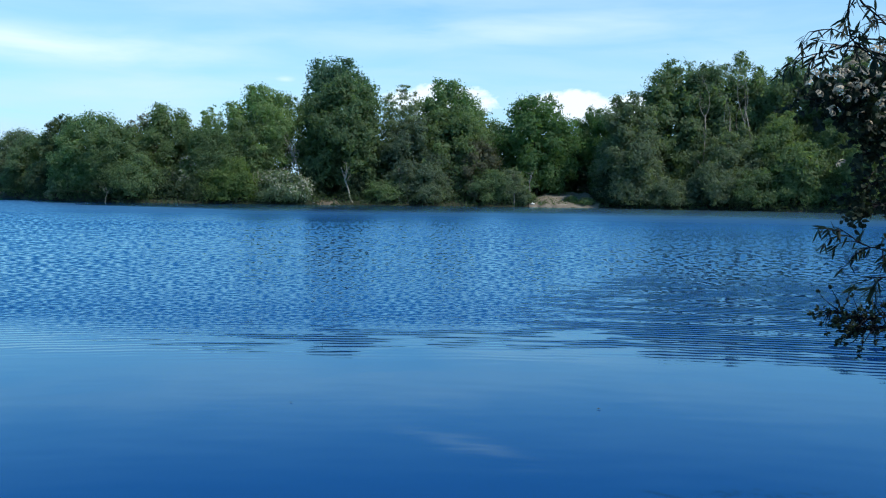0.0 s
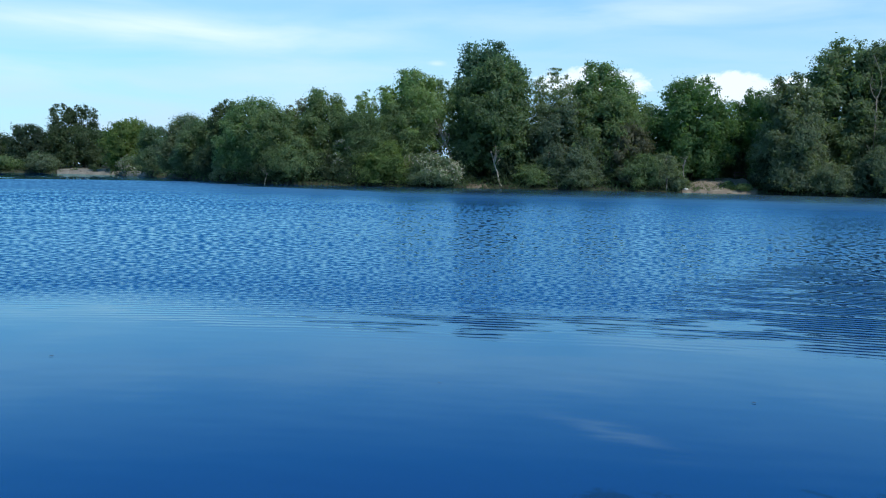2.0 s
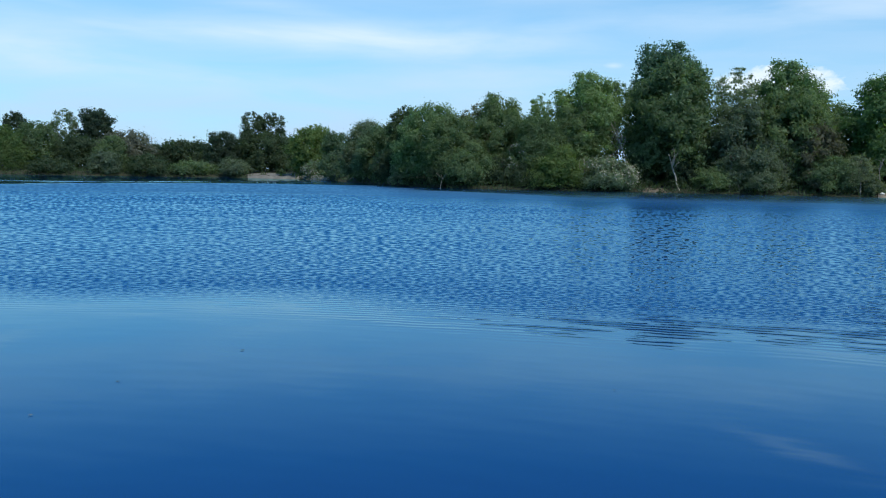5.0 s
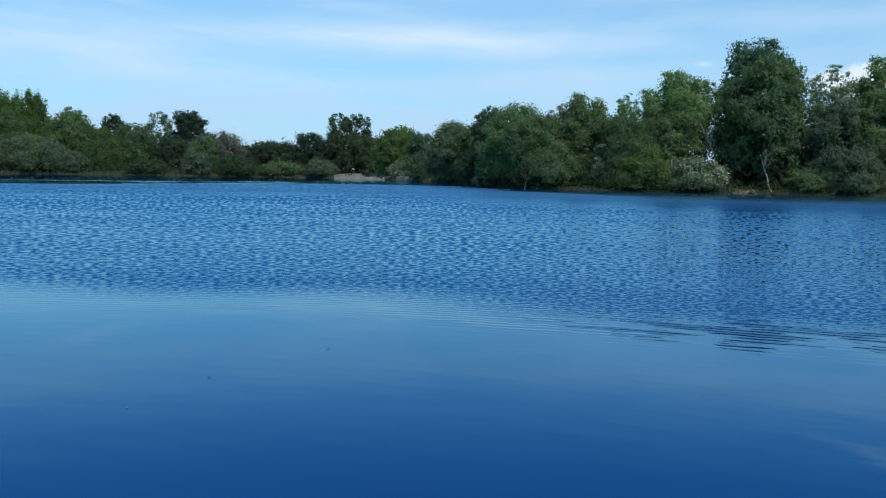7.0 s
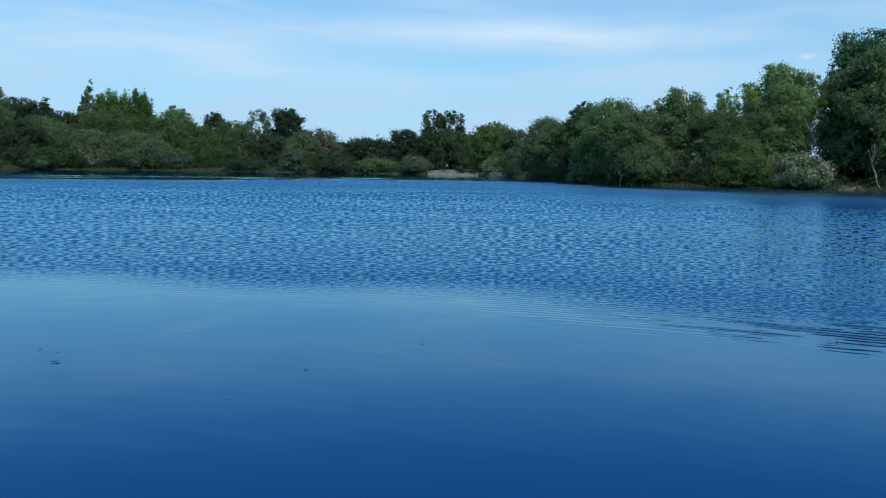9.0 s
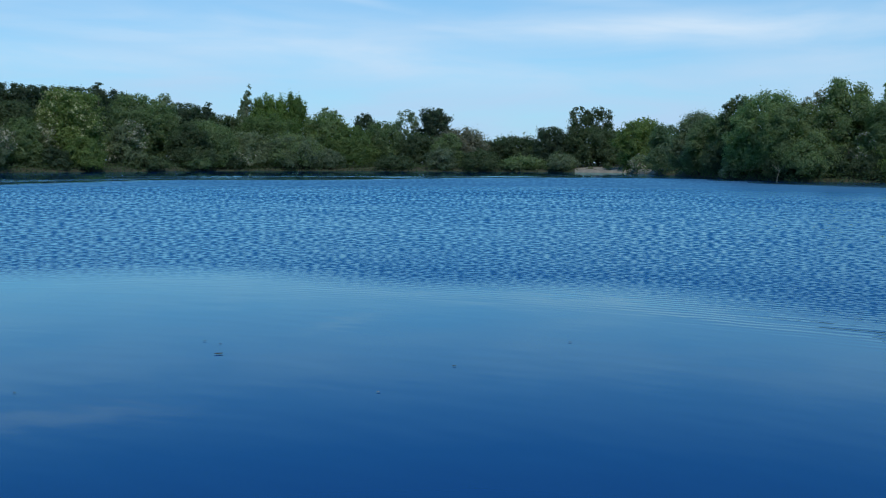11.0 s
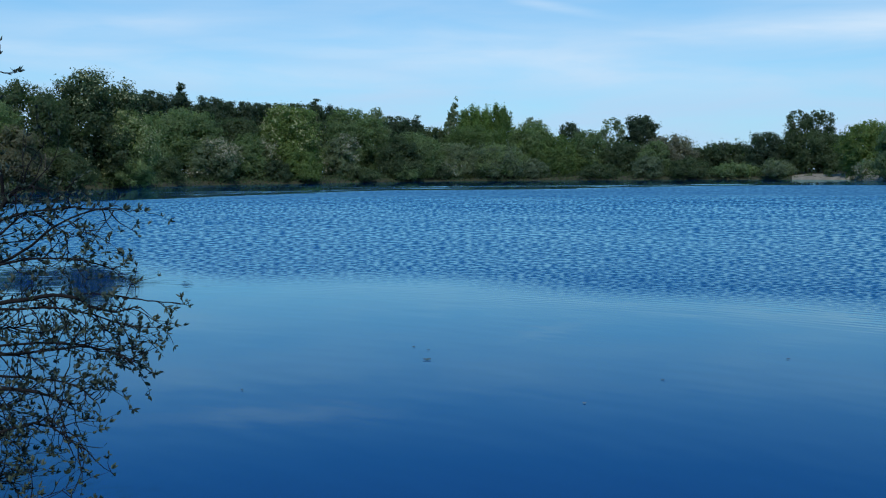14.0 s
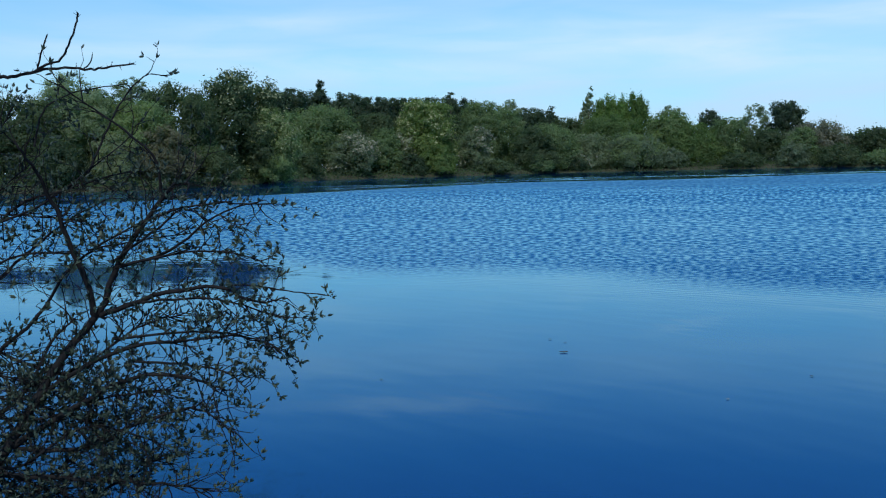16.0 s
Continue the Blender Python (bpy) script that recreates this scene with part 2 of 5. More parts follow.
def water_material():
    """Lake water: a clear reflecting skin over a deep blue body. Glassy near the bank, then a strip of long
    low ripples, then short wind chop farther out."""
    m, n, l, p = material("lake water")
    n.remove(p)
    body, skin = n.new("ShaderNodeBsdfDiffuse"), n.new("ShaderNodeBsdfGlossy")
    body.inputs["Color"].default_value, skin.inputs["Color"].default_value = WATER_BODY, WATER_SKIN
    fresnel, both = n.new("ShaderNodeFresnel"), n.new("ShaderNodeMixShader")
    fresnel.inputs["IOR"].default_value = 1.43
    l.new(fresnel.outputs[0], both.inputs[0]), l.new(body.outputs[0], both.inputs[1]), l.new(skin.outputs[0], both.inputs[2])
    l.new(both.outputs[0], n["Material Output"].inputs[0])

    def attribute(name):
        a = n.new("ShaderNodeAttribute")
        a.attribute_name = name
        return a.outputs["Fac"]

    def waves(turn, sx, sy, detail, rough, distortion=0.0):
        c, mp, t = n.new("ShaderNodeTexCoord"), n.new("ShaderNodeMapping"), n.new("ShaderNodeTexNoise")
        mp.vector_type = "TEXTURE"
        mp.inputs["Rotation"].default_value = (0, 0, radians(turn))
        mp.inputs["Scale"].default_value = (sx, sy, 1.0)
        t.inputs["Scale"].default_value, t.inputs["Detail"].default_value, t.inputs["Roughness"].default_value = 1.0, detail, rough
        t.inputs["Distortion"].default_value = distortion
        l.new(c.outputs["Object"], mp.inputs[0]), l.new(mp.outputs[0], t.inputs["Vector"])
        return t.outputs["Fac"]

    def times(a, b):
        x = n.new("ShaderNodeMath")
        x.operation = "MULTIPLY"
        for k, v in enumerate((a, b)):
            if isinstance(v, (int, float)):
                x.inputs[k].default_value = v
            else:
                l.new(v, x.inputs[k])
        return x.outputs[0]

    def plus(a, b):
        x = n.new("ShaderNodeMath")
        x.operation = "ADD"
        l.new(a, x.inputs[0]), l.new(b, x.inputs[1])
        return x.outputs[0]

    l.new(attribute("rough"), skin.inputs["Roughness"])
    gust = ramp(n, l, waves(30, 14, 9, 3.0, 0.55), (0.3, (0.8, 0.8, 0.8)), (0.7, (1.12, 1.12, 1.12)))

    def vector(name, sx, sy):
        a, mp = n.new("ShaderNodeAttribute"), n.new("ShaderNodeMapping")
        a.attribute_name = name
        mp.inputs["Scale"].default_value = (sx, sy, 1.0)
        l.new(a.outputs["Vector"], mp.inputs[0])
        return mp.outputs[0]

    def facets(su, sv, detail, low, high):
        """Wavelets that grow with the distance from the bank, as the wind has had more way to raise them."""
        t, r = n.new("ShaderNodeTexNoise"), n.new("ShaderNodeMapRange")
        t.inputs["Scale"].default_value, t.inputs["Detail"].default_value, t.inputs["Roughness"].default_value = 1.0, detail, 0.5
        l.new(vector("fetch", su, sv), t.inputs["Vector"])
        r.inputs["From Min"].default_value, r.inputs["From Max"].default_value = low, high
        r.inputs["To Min"].default_value = 0.2
        l.new(t.outputs["Fac"], r.inputs["Value"])
        return r.outputs["Result"]

    def ripples(wavelength, distortion, wander, mask, low, high):
        """Long-crested ripples running along the bank, from -1 to 1, broken into patches."""
        w, t = n.new("ShaderNodeTexWave"), n.new("ShaderNodeTexNoise")
        w.wave_type, w.bands_direction = "BANDS", "Y"
        for key, v in (("Scale", 0.314 / wavelength), ("Distortion", distortion), ("Detail", 2.0), ("Detail Scale", wander)):
            w.inputs[key].default_value = v
        l.new(vector("shoreward", 1.0, 1.0), w.inputs["Vector"])
        t.inputs["Scale"].default_value, t.inputs["Detail"].default_value = 1.0, 2.0
        l.new(vector("shoreward", *mask), t.inputs["Vector"])
        patch = ramp(n, l, t.outputs["Fac"], (low, (0, 0, 0)), (high, (1, 1, 1)))
        c = n.new("ShaderNodeMath")
        c.operation = "MULTIPLY_ADD"
        l.new(w.outputs["Fac"], c.inputs[0])
        c.inputs[1].default_value, c.inputs[2].default_value = 2.0, -1.0
        return times(c.outputs[0], patch)

    wavelets = mixed(n, l, attribute("even"), mixed(n, l, attribute("open"), facets(2.0, 2.2, 1.2, 0.35, 0.66), facets(3.3, 1.6, 1.2, 0.27, 0.73)), (0.5, 0.5, 0.5))
    steep = n.new("ShaderNodeMath")
    steep.operation = "POWER"
    l.new(wavelets, steep.inputs[0])
    steep.inputs[1].default_value = 1.25        # long gentle backs, short steep faces
    rise = times(steep.outputs[0], times(gust, CHOP))
    trough = n.new("ShaderNodeMath")
    trough.operation = "SUBTRACT"
    l.new(rise, trough.inputs[0]), l.new(attribute("dip"), trough.inputs[1])
    slope = times(trough.outputs[0], attribute("wind"))
    long_crests = times(ripples(0.2, 3.2, 1.1, (0.8, 2.6), 0.4, 0.56), times(attribute("strip"), LONG_RIPPLE))
    fine_crests = times(ripples(0.17, 1.5, 0.9, (0.5, 1.0), 0.42, 0.62), times(attribute("strip"), FINE_RIPPLE))
    swell = n.new("ShaderNodeTexNoise")
    swell.inputs["Scale"].default_value, swell.inputs["Detail"].default_value = 1.0, 2.0
    l.new(vector("shoreward", 0.9, 4.5), swell.inputs["Vector"])
    faint = n.new("ShaderNodeMath")
    faint.operation = "MULTIPLY_ADD"
    l.new(swell.outputs["Fac"], faint.inputs[0])
    faint.inputs[1].default_value, faint.inputs[2].default_value = FAINT_SWELL, -0.5 * FAINT_SWELL
    slope = plus(plus(slope, faint.outputs[0]), plus(long_crests, fine_crests))
    # the faces of the wavelets lean to or from the bank
    here, flat_v, push, tilt, unit = (n.new("ShaderNodeTexCoord"), n.new("ShaderNodeVectorMath"), n.new("ShaderNodeVectorMath"),
                                      n.new("ShaderNodeVectorMath"), n.new("ShaderNodeVectorMath"))
    flat_v.operation, push.operation, tilt.operation, unit.operation = "NORMALIZE", "SCALE", "SUBTRACT", "NORMALIZE"
    l.new(here.outputs["Object"], flat_v.inputs[0]), l.new(flat_v.outputs[0], push.inputs[0]), l.new(slope, push.inputs["Scale"])
    tilt.inputs[0].default_value = (0, 0, 1)
    l.new(push.outputs[0], tilt.inputs[1]), l.new(tilt.outputs[0], unit.inputs[0])
    l.new(unit.outputs[0], skin.inputs["Normal"]), l.new(unit.outputs[0], fresnel.inputs["Normal"])
    return m


WATER_BODY, WATER_SKIN = (0.0008, 0.0255, 0.138, 1.0), (0.6, 0.965, 1.0, 1.0)
CHOP, LONG_RIPPLE, FINE_RIPPLE, FAINT_SWELL = 0.162, 0.08, 0.008, 0.016
WATER = water_material()


# ---- ground and lake ----
def place(az, d, z=0.0):
    """A point d metres from the watcher in the direction az, degrees to the left of +y."""
    return Vector((-math.sin(radians(az)) * d, math.cos(radians(az)) * d, z))


def bay(az):
    """Distance of the opposite shore in the direction az."""
    return float(np.interp(az, BAY_AZ, BAY_D)) + 1.2 * noise.noise((az * 0.35, 3.1, 0)) + 0.5 * noise.noise((az * 1.4, 8.0, 0))


BAY_AZ = (-75, -60, -45, -30, -20, -10, 0, 12, 19, 22, 25, 28, 33, 46, 52, 58, 66, 70, 73, 76, 85, 100, 125, 140)
BAY_D = (14, 45, 85, 108, 112, 115, 114, 114, 115, 124, 150, 190, 206, 205, 200, 178, 164, 140, 121, 112, 108, 90, 40, 2)


def bank_edge(az):
    """Distance of the near bank's edge from the watcher."""
    curve = float(np.interp(az, (-75, -55, -44, -30, 0, 60, 88, 110, 140), (14, 13, 9, 2.2, 1.5, 1.7, 3.9, 4.6, 6)))
    return curve + 0.2 * noise.noise((az * 0.08, 0, 5.0))


def land_height(az, d):
    """Height of the ground over the water, from the distance to the nearer shore."""
    far, near = bay(az), bank_edge(az)
    out_far = d - far
    out_near = near - d if -75 < az < 140 else 8.0
    s = max(out_far, out_near)
    if s < 0:
        return max(-1.6, 0.45 * s)
    lump = 0.18 * noise.noise((d * 0.3 * math.sin(radians(az)), d * 0.3 * math.cos(radians(az)), 1.0))
    z = 0.34 * (1 - math.exp(-s * 1.1)) + 0.9 * (1 - math.exp(-s / 9.0)) + min(s, 60) * 0.012
    if out_near > out_far:
        return 0.36 * (1 - math.exp(-s * 2.2))
    return z + lump * min(1.0, s / 2.0)


def mesh_object(name, verts, faces, mat, smooth=False):
    me = bpy.data.meshes.new(name)
    me.from_pydata([tuple(v) for v in verts], [], faces)
    me.materials.append(mat)
    if smooth:
        me.polygons.foreach_set("use_smooth", [True] * len(me.polygons))
    me.update()
    return new(name, me)


def polar_sheet(name, azs, rings, height, mat, close=True):
    verts = [place(a, r, height(a, r)) for r in rings for a in azs]
    n = len(azs)
    faces = []
    for i in range(len(rings) - 1):
        for j in range(n if close else n - 1):
            k = (j + 1) % n
            faces.append((i * n + j, (i + 1) * n + j, (i + 1) * n + k, i * n + k))
    return mesh_object(name, verts, faces, mat, smooth=True)


AZS = [-180 + 1.25 * k for k in range(288)]
rings = [0.02, 0.6, 1.0, 1.3, 1.6, 1.9, 2.3, 3, 5, 9, 16, 30, 50, 70, 90]
rings += [98 + 1.5 * k for k in range(84)] + [230, 240, 255, 275, 300, 350, 450, 700, 1200, 2500, 4000]
ground = tagged(polar_sheet("ground", AZS, rings, lambda a, r: land_height(a if a > -180 else 180, r), SOIL),
                "dark woodland soil and rough grass round the lake", "ground", kind="structure")

wrings = [0.3, 1, 2, 3, 5, 7] + [8 + 0.5 * k for k in range(40)] + [29, 32, 38, 46, 54] + [60 + 1.5 * k for k in range(106)] + [222, 235, 260]
WAZ = [-180 + 2.0 * k for k in range(180)]
water = tagged(polar_sheet("water", WAZ, wrings, lambda a, r: 0.0, WATER), "blue lake water, glassy near the bank and rippled farther out", "lake", kind="structure")
wind = water.data.attributes.new("wind", "FLOAT", "POINT")
strip = water.data.attributes.new("strip", "FLOAT", "POINT")


DIP = 0.02     # how far the troughs lean back


def ease(x):
    x = min(1.0, max(0.0, x))
    return x * x * (3 - 2 * x)


winds, strips, roughs, opens, evens, dips, fetch, shoreward = [], [], [], [], [], [], [], []
for r in wrings:
    for a in WAZ:
        q = place(a, r)
        edge = float(np.interp(a, (-30, -14, 0, 13, 25, 36, 50, 66, 72, 90), (12.2, 12.6, 12.4, 12.2, 13.2, 14.4, 15.6, 17.3, 19.4, 21.5)))
        lee = r - edge - 1.2 * noise.noise((q.x * 0.22, q.y * 0.22, 0))
        calm = float(np.interp(a, (-30, 0, 12, 20, 24, 30, 37, 45, 55, 60, 67, 75, 90), (78, 82, 84, 100, 128, 130, 122, 104, 104, 92, 79, 71, 66)))
        soft = float(np.interp(a, (12, 24), (26, 2.5)))
        far = ease((calm - r) / soft + 0.5)
        if a > 22 and noise.noise((r * 0.11, a * 0.03, 4.0)) > 0.33:
            far = max(far, 0.4)      # cat's paws on the calm water
        if a > 25 and calm + 9 < r < calm + 15 and noise.noise((a * 0.12, 2.0, 0)) > -0.1:
            far = max(far, 0.4)       # a breath of wind along the edge of the calm
        shelter = 1 - float(np.interp(a, (-16, -3), (0.55, 0.0))) * ease((25 - r) / 9)
        winds.append(ease(lee / float(np.interp(a, (64, 72), (3.0, 7.0)))) * (0.03 + 0.97 * far) * shelter * (0.86 + 0.55 * ease((r - 18) / 45)))
        roughs.append(0.03 + 0.07 * ease((r - 22) / 20) * float(np.interp(a, (-8, 4), (1.0, 0.0))) - 0.018 * ease((r - 100) / 20) + 0.1 * ease((r - 60) / 30) * float(np.interp(a, (16, 26), (1.0, 0.0))) + winds[-1] * (0.06 + 0.04 * ease((r - 20) / 60) + 0.12 * ease((r - 50) / 50)))
        opens.append(ease((r - 18) / 40))
        evens.append(ease((r - float(np.interp(a, (-6, 14), (30, 34)))) / 40) * float(np.interp(a, (16, 30), (1.0, 0.5))))
        dips.append(DIP * float(np.interp(a, (-14, -4), (2.2, 0.0))) * min(1.0, 14.0 / r) * ease((60 - r) / 30))
        front = math.hypot(q.x, q.y + 12.0) - 12.0       # crests bend less than the circle round the watcher
        shoreward += [math.atan2(-q.x, q.y + 12.0) * 24.0, front, 0.0]
        fetch += [math.radians(a) * 72.0, 840.0 / r, 0.0]
        strips.append(ease((lee + 1.6) / 2.4) * ease((float(np.interp(a, (-12, -2), (14, 6))) - lee) / 6.0) * float(np.interp(a, (-30, -8, -3, 2, 6, 12, 17, 26, 60, 90), (1.7, 1.5, 0.75, 0.65, 1.0, 0.95, 0.6, 0.32, 0.16, 0.12))))
wind.data.foreach_set("value", winds)
strip.data.foreach_set("value", strips)
water.data.attributes.new("open", "FLOAT", "POINT").data.foreach_set("value", opens)
water.data.attributes.new("rough", "FLOAT", "POINT").data.foreach_set("value", roughs)
water.data.attributes.new("fetch", "FLOAT_VECTOR", "POINT").data.foreach_set("vector", fetch)
water.data.attributes.new("dip", "FLOAT", "POINT").data.foreach_set("value", dips)
water.data.attributes.new("shoreward", "FLOAT_VECTOR", "POINT").data.foreach_set("vector", shoreward)
water.data.attributes.new("even", "FLOAT", "POINT").data.foreach_set("value", evens)


# ---- trees ----
def leaf_mesh(name, centre, normal, size, aspect, mat, rng, droop=0.0):
    """One mesh of separate small pointed leaves or leaf sprays."""
    n = len(centre)
    normal = normal / np.linalg.norm(normal, axis=1)[:, None]
    t = rng.normal(size=(n, 3))
    t[:, 2] -= droop * 2.0
    t -= normal * (t * normal).sum(1)[:, None]
    t /= np.linalg.norm(t, axis=1)[:, None] + 1e-9
    b = np.cross(normal, t)
    L = (size * rng.uniform(0.6, 1.35, n))[:, None]
    v = np.empty((n, 3, 3))
    v[:, 0] = centre + t * L * 0.6
    v[:, 1] = centre - t * L * 0.4 + b * L * aspect * 0.5
    v[:, 2] = centre - t * L * 0.4 - b * L * aspect * 0.5
    me = bpy.data.meshes.new(name)
    me.vertices.add(n * 3)
    me.vertices.foreach_set("co", v.astype(np.float32).ravel())
    me.loops.add(n * 3)
    me.loops.foreach_set("vertex_index", np.arange(n * 3, dtype=np.int32))
    me.polygons.add(n)
    me.polygons.foreach_set("loop_start", np.arange(0, n * 3, 3, dtype=np.int32))
    me.materials.append(mat)
    me.update(calc_edges=True)
    return me


def tube_data(points, radii, sides=6):
    """Rings round a line of points, as vertices and faces of a tapered limb."""
    verts, faces = [], []
    for i, (p, r) in enumerate(zip(points, radii)):
        d = (points[min(i + 1, len(points) - 1)] - points[max(i - 1, 0)]).normalized()
        u = d.cross(Vector((0.3, 0.9, 0.1))).normalized()
        w = d.cross(u)
        for k in range(sides):
            a = 2 * math.pi * k / sides
            verts.append(p + (u * math.cos(a) + w * math.sin(a)) * r)
        if i:
            for k in range(sides):
                q = (k + 1) % sides
                faces.append(((i - 1) * sides + k, (i - 1) * sides + q, i * sides + q, i * sides + k))
    verts.append(points[-1])
    faces += [(len(verts) - 1, (len(points) - 1) * sides + k, (len(points) - 1) * sides + (k + 1) % sides) for k in range(sides)]
    return verts, faces


def limb(name, a, b, r0, r1, bend, rng, mat, parent, sides=6, label=""):
    pts = []
    side = Vector((rng.normal(), rng.normal(), rng.normal() * 0.4)) * bend * (b - a).length
    for k in range(6):
        s = k / 5
        pts.append(a.lerp(b, s) + side * math.sin(s * math.pi) + Vector((rng.normal(), rng.normal(), 0)) * r0 * 0.35 * (0 < k < 5))
    v, f = tube_data(pts, [r0 + (r1 - r0) * (k / 5) ** 0.8 for k in range(6)], sides)
    ob = mesh_object(name, v, f, mat, smooth=True)
    ob.parent = parent
    if label:
        ob["label"] = label
    return ob


def profile(s, shape):
    """Half-width of a crown, from 0 to 1, at the share s of its height."""
    if shape == "dome":
        return np.sqrt(np.clip(1 - s ** 2.5, 0, 1)) * (0.86 + 0.14 * np.clip(s / 0.2, 0, 1))
    if shape == "cone":
        return 0.06 + 0.94 * (1 - s) ** 0.9
    if shape == "spire":
        return 0.1 + 0.9 * np.sin(np.pi * np.clip(s, 0, 1) ** 0.7) ** 0.8 * (1 - 0.5 * s)
    if shape == "pine":
        return np.clip(0.8 + 0.35 * s, 0, 1) * np.clip((1.02 - s) / 0.12, 0, 1) ** 0.5
    if shape == "flame":
        return np.sqrt(np.clip(1 - np.abs(1.75 * s - 0.55) ** 2.0 / 1.44, 0, 1)) * 0.98 + 0.02
    return np.sqrt(np.clip(1 - np.abs(2 * s - 0.84) ** 2.3 / 1.41, 0, 1))


def crown_cloud(rng, high, wide, foot, lobes, count, shape, ragged, stretch, lean):
    """Leaf sprays of a crown: boughs fill its outline, tufts sit on the outer side of each bough, sprays gather in
    each tuft. Returns their places, outward directions and the number of each one's bough."""
    tall, half = high - foot, wide / 2
    k = np.arange(lobes)
    s = np.interp(np.sort((k + rng.random(lobes)) / lobes), np.cumsum(0.3 + profile(np.linspace(0, 1, 40), shape)) / (0.3 + profile(np.linspace(0, 1, 40), shape)).sum(), np.linspace(0, 1, 40))
    a = k * 2.39996 + rng.uniform(-0.5, 0.5, lobes)
    r = wide * (0.1 + 0.13 * rng.random(lobes) ** 1.3) * np.clip(0.45 + profile(s, shape) * 0.6, 0.3, 1.0) * (24 / lobes) ** 0.25
    reach = np.clip(profile(s, shape) * half - r * 0.85, 0, None) * rng.choice((0.45, 0.85, 1.0, 1.12), lobes, p=(0.12, 0.3, 0.43, 0.15))
    rz = np.minimum(r * rng.uniform(0.75, 1.05, lobes) * stretch, tall * 0.3)
    c = np.stack((np.cos(a) * reach, np.sin(a) * reach, foot + np.clip(tall * s, rz * 0.7, tall - rz * 0.8)), 1)
    # tufts on each bough, more of them above and outside
    per = 11
    of = np.repeat(k, per)
    d = rng.normal(size=(len(of), 3)) + np.stack((np.cos(a), np.sin(a), np.full(lobes, 0.75)), 1)[of] * 0.75
    d /= np.linalg.norm(d, axis=1)[:, None]
    swell = np.stack((r, r, rz), 1)[of]
    tuft = c[of] + d * swell * rng.uniform(0.6, 1.12, len(of))[:, None]
    spread = swell * rng.uniform(0.16, 0.36, len(of))[:, None] * (1 - 0.3 * ragged)
    weight = (spread[:, 0] * spread[:, 2]) * np.where(tuft[:, 1] > 0.12 * wide, 0.35, 1.0)     # thinner on the side of the wood
    if ragged:
        weight = weight * (rng.random(len(of)) > 0.42 * ragged)
    pick = rng.choice(len(of), count, p=weight / weight.sum())
    off = rng.normal(size=(count, 3)) * np.array((1, 1, 0.7))
    off = np.clip(off, -2.1, 2.1)
    off[rng.random(count) < 0.3 * (1 - ragged)] *= 1.5           # looser sprays between the tufts
    p = tuft[pick] + off * spread[pick]
    way = (p - c[of[pick]]) / swell[pick] + off * 0.25
    way /= np.linalg.norm(way, axis=1)[:, None] + 1e-9
    # fit to the wanted height and width
    p[:, 2] = foot + (p[:, 2] - foot) * tall / (np.percentile(p[:, 2], 99.5) - foot)
    lo, hi = np.percentile(p[:, 0], 0.8), np.percentile(p[:, 0], 99.2)
    p[:, :2] *= wide / (hi - lo)
    p[:, 0] += lean * np.clip(p[:, 2] - foot, 0, None) - (lo + hi) / 2 * wide / (hi - lo)
    keep = p[:, 2] > 0.03
    return p[keep], way[keep], of[pick][keep]


SEED = [100]


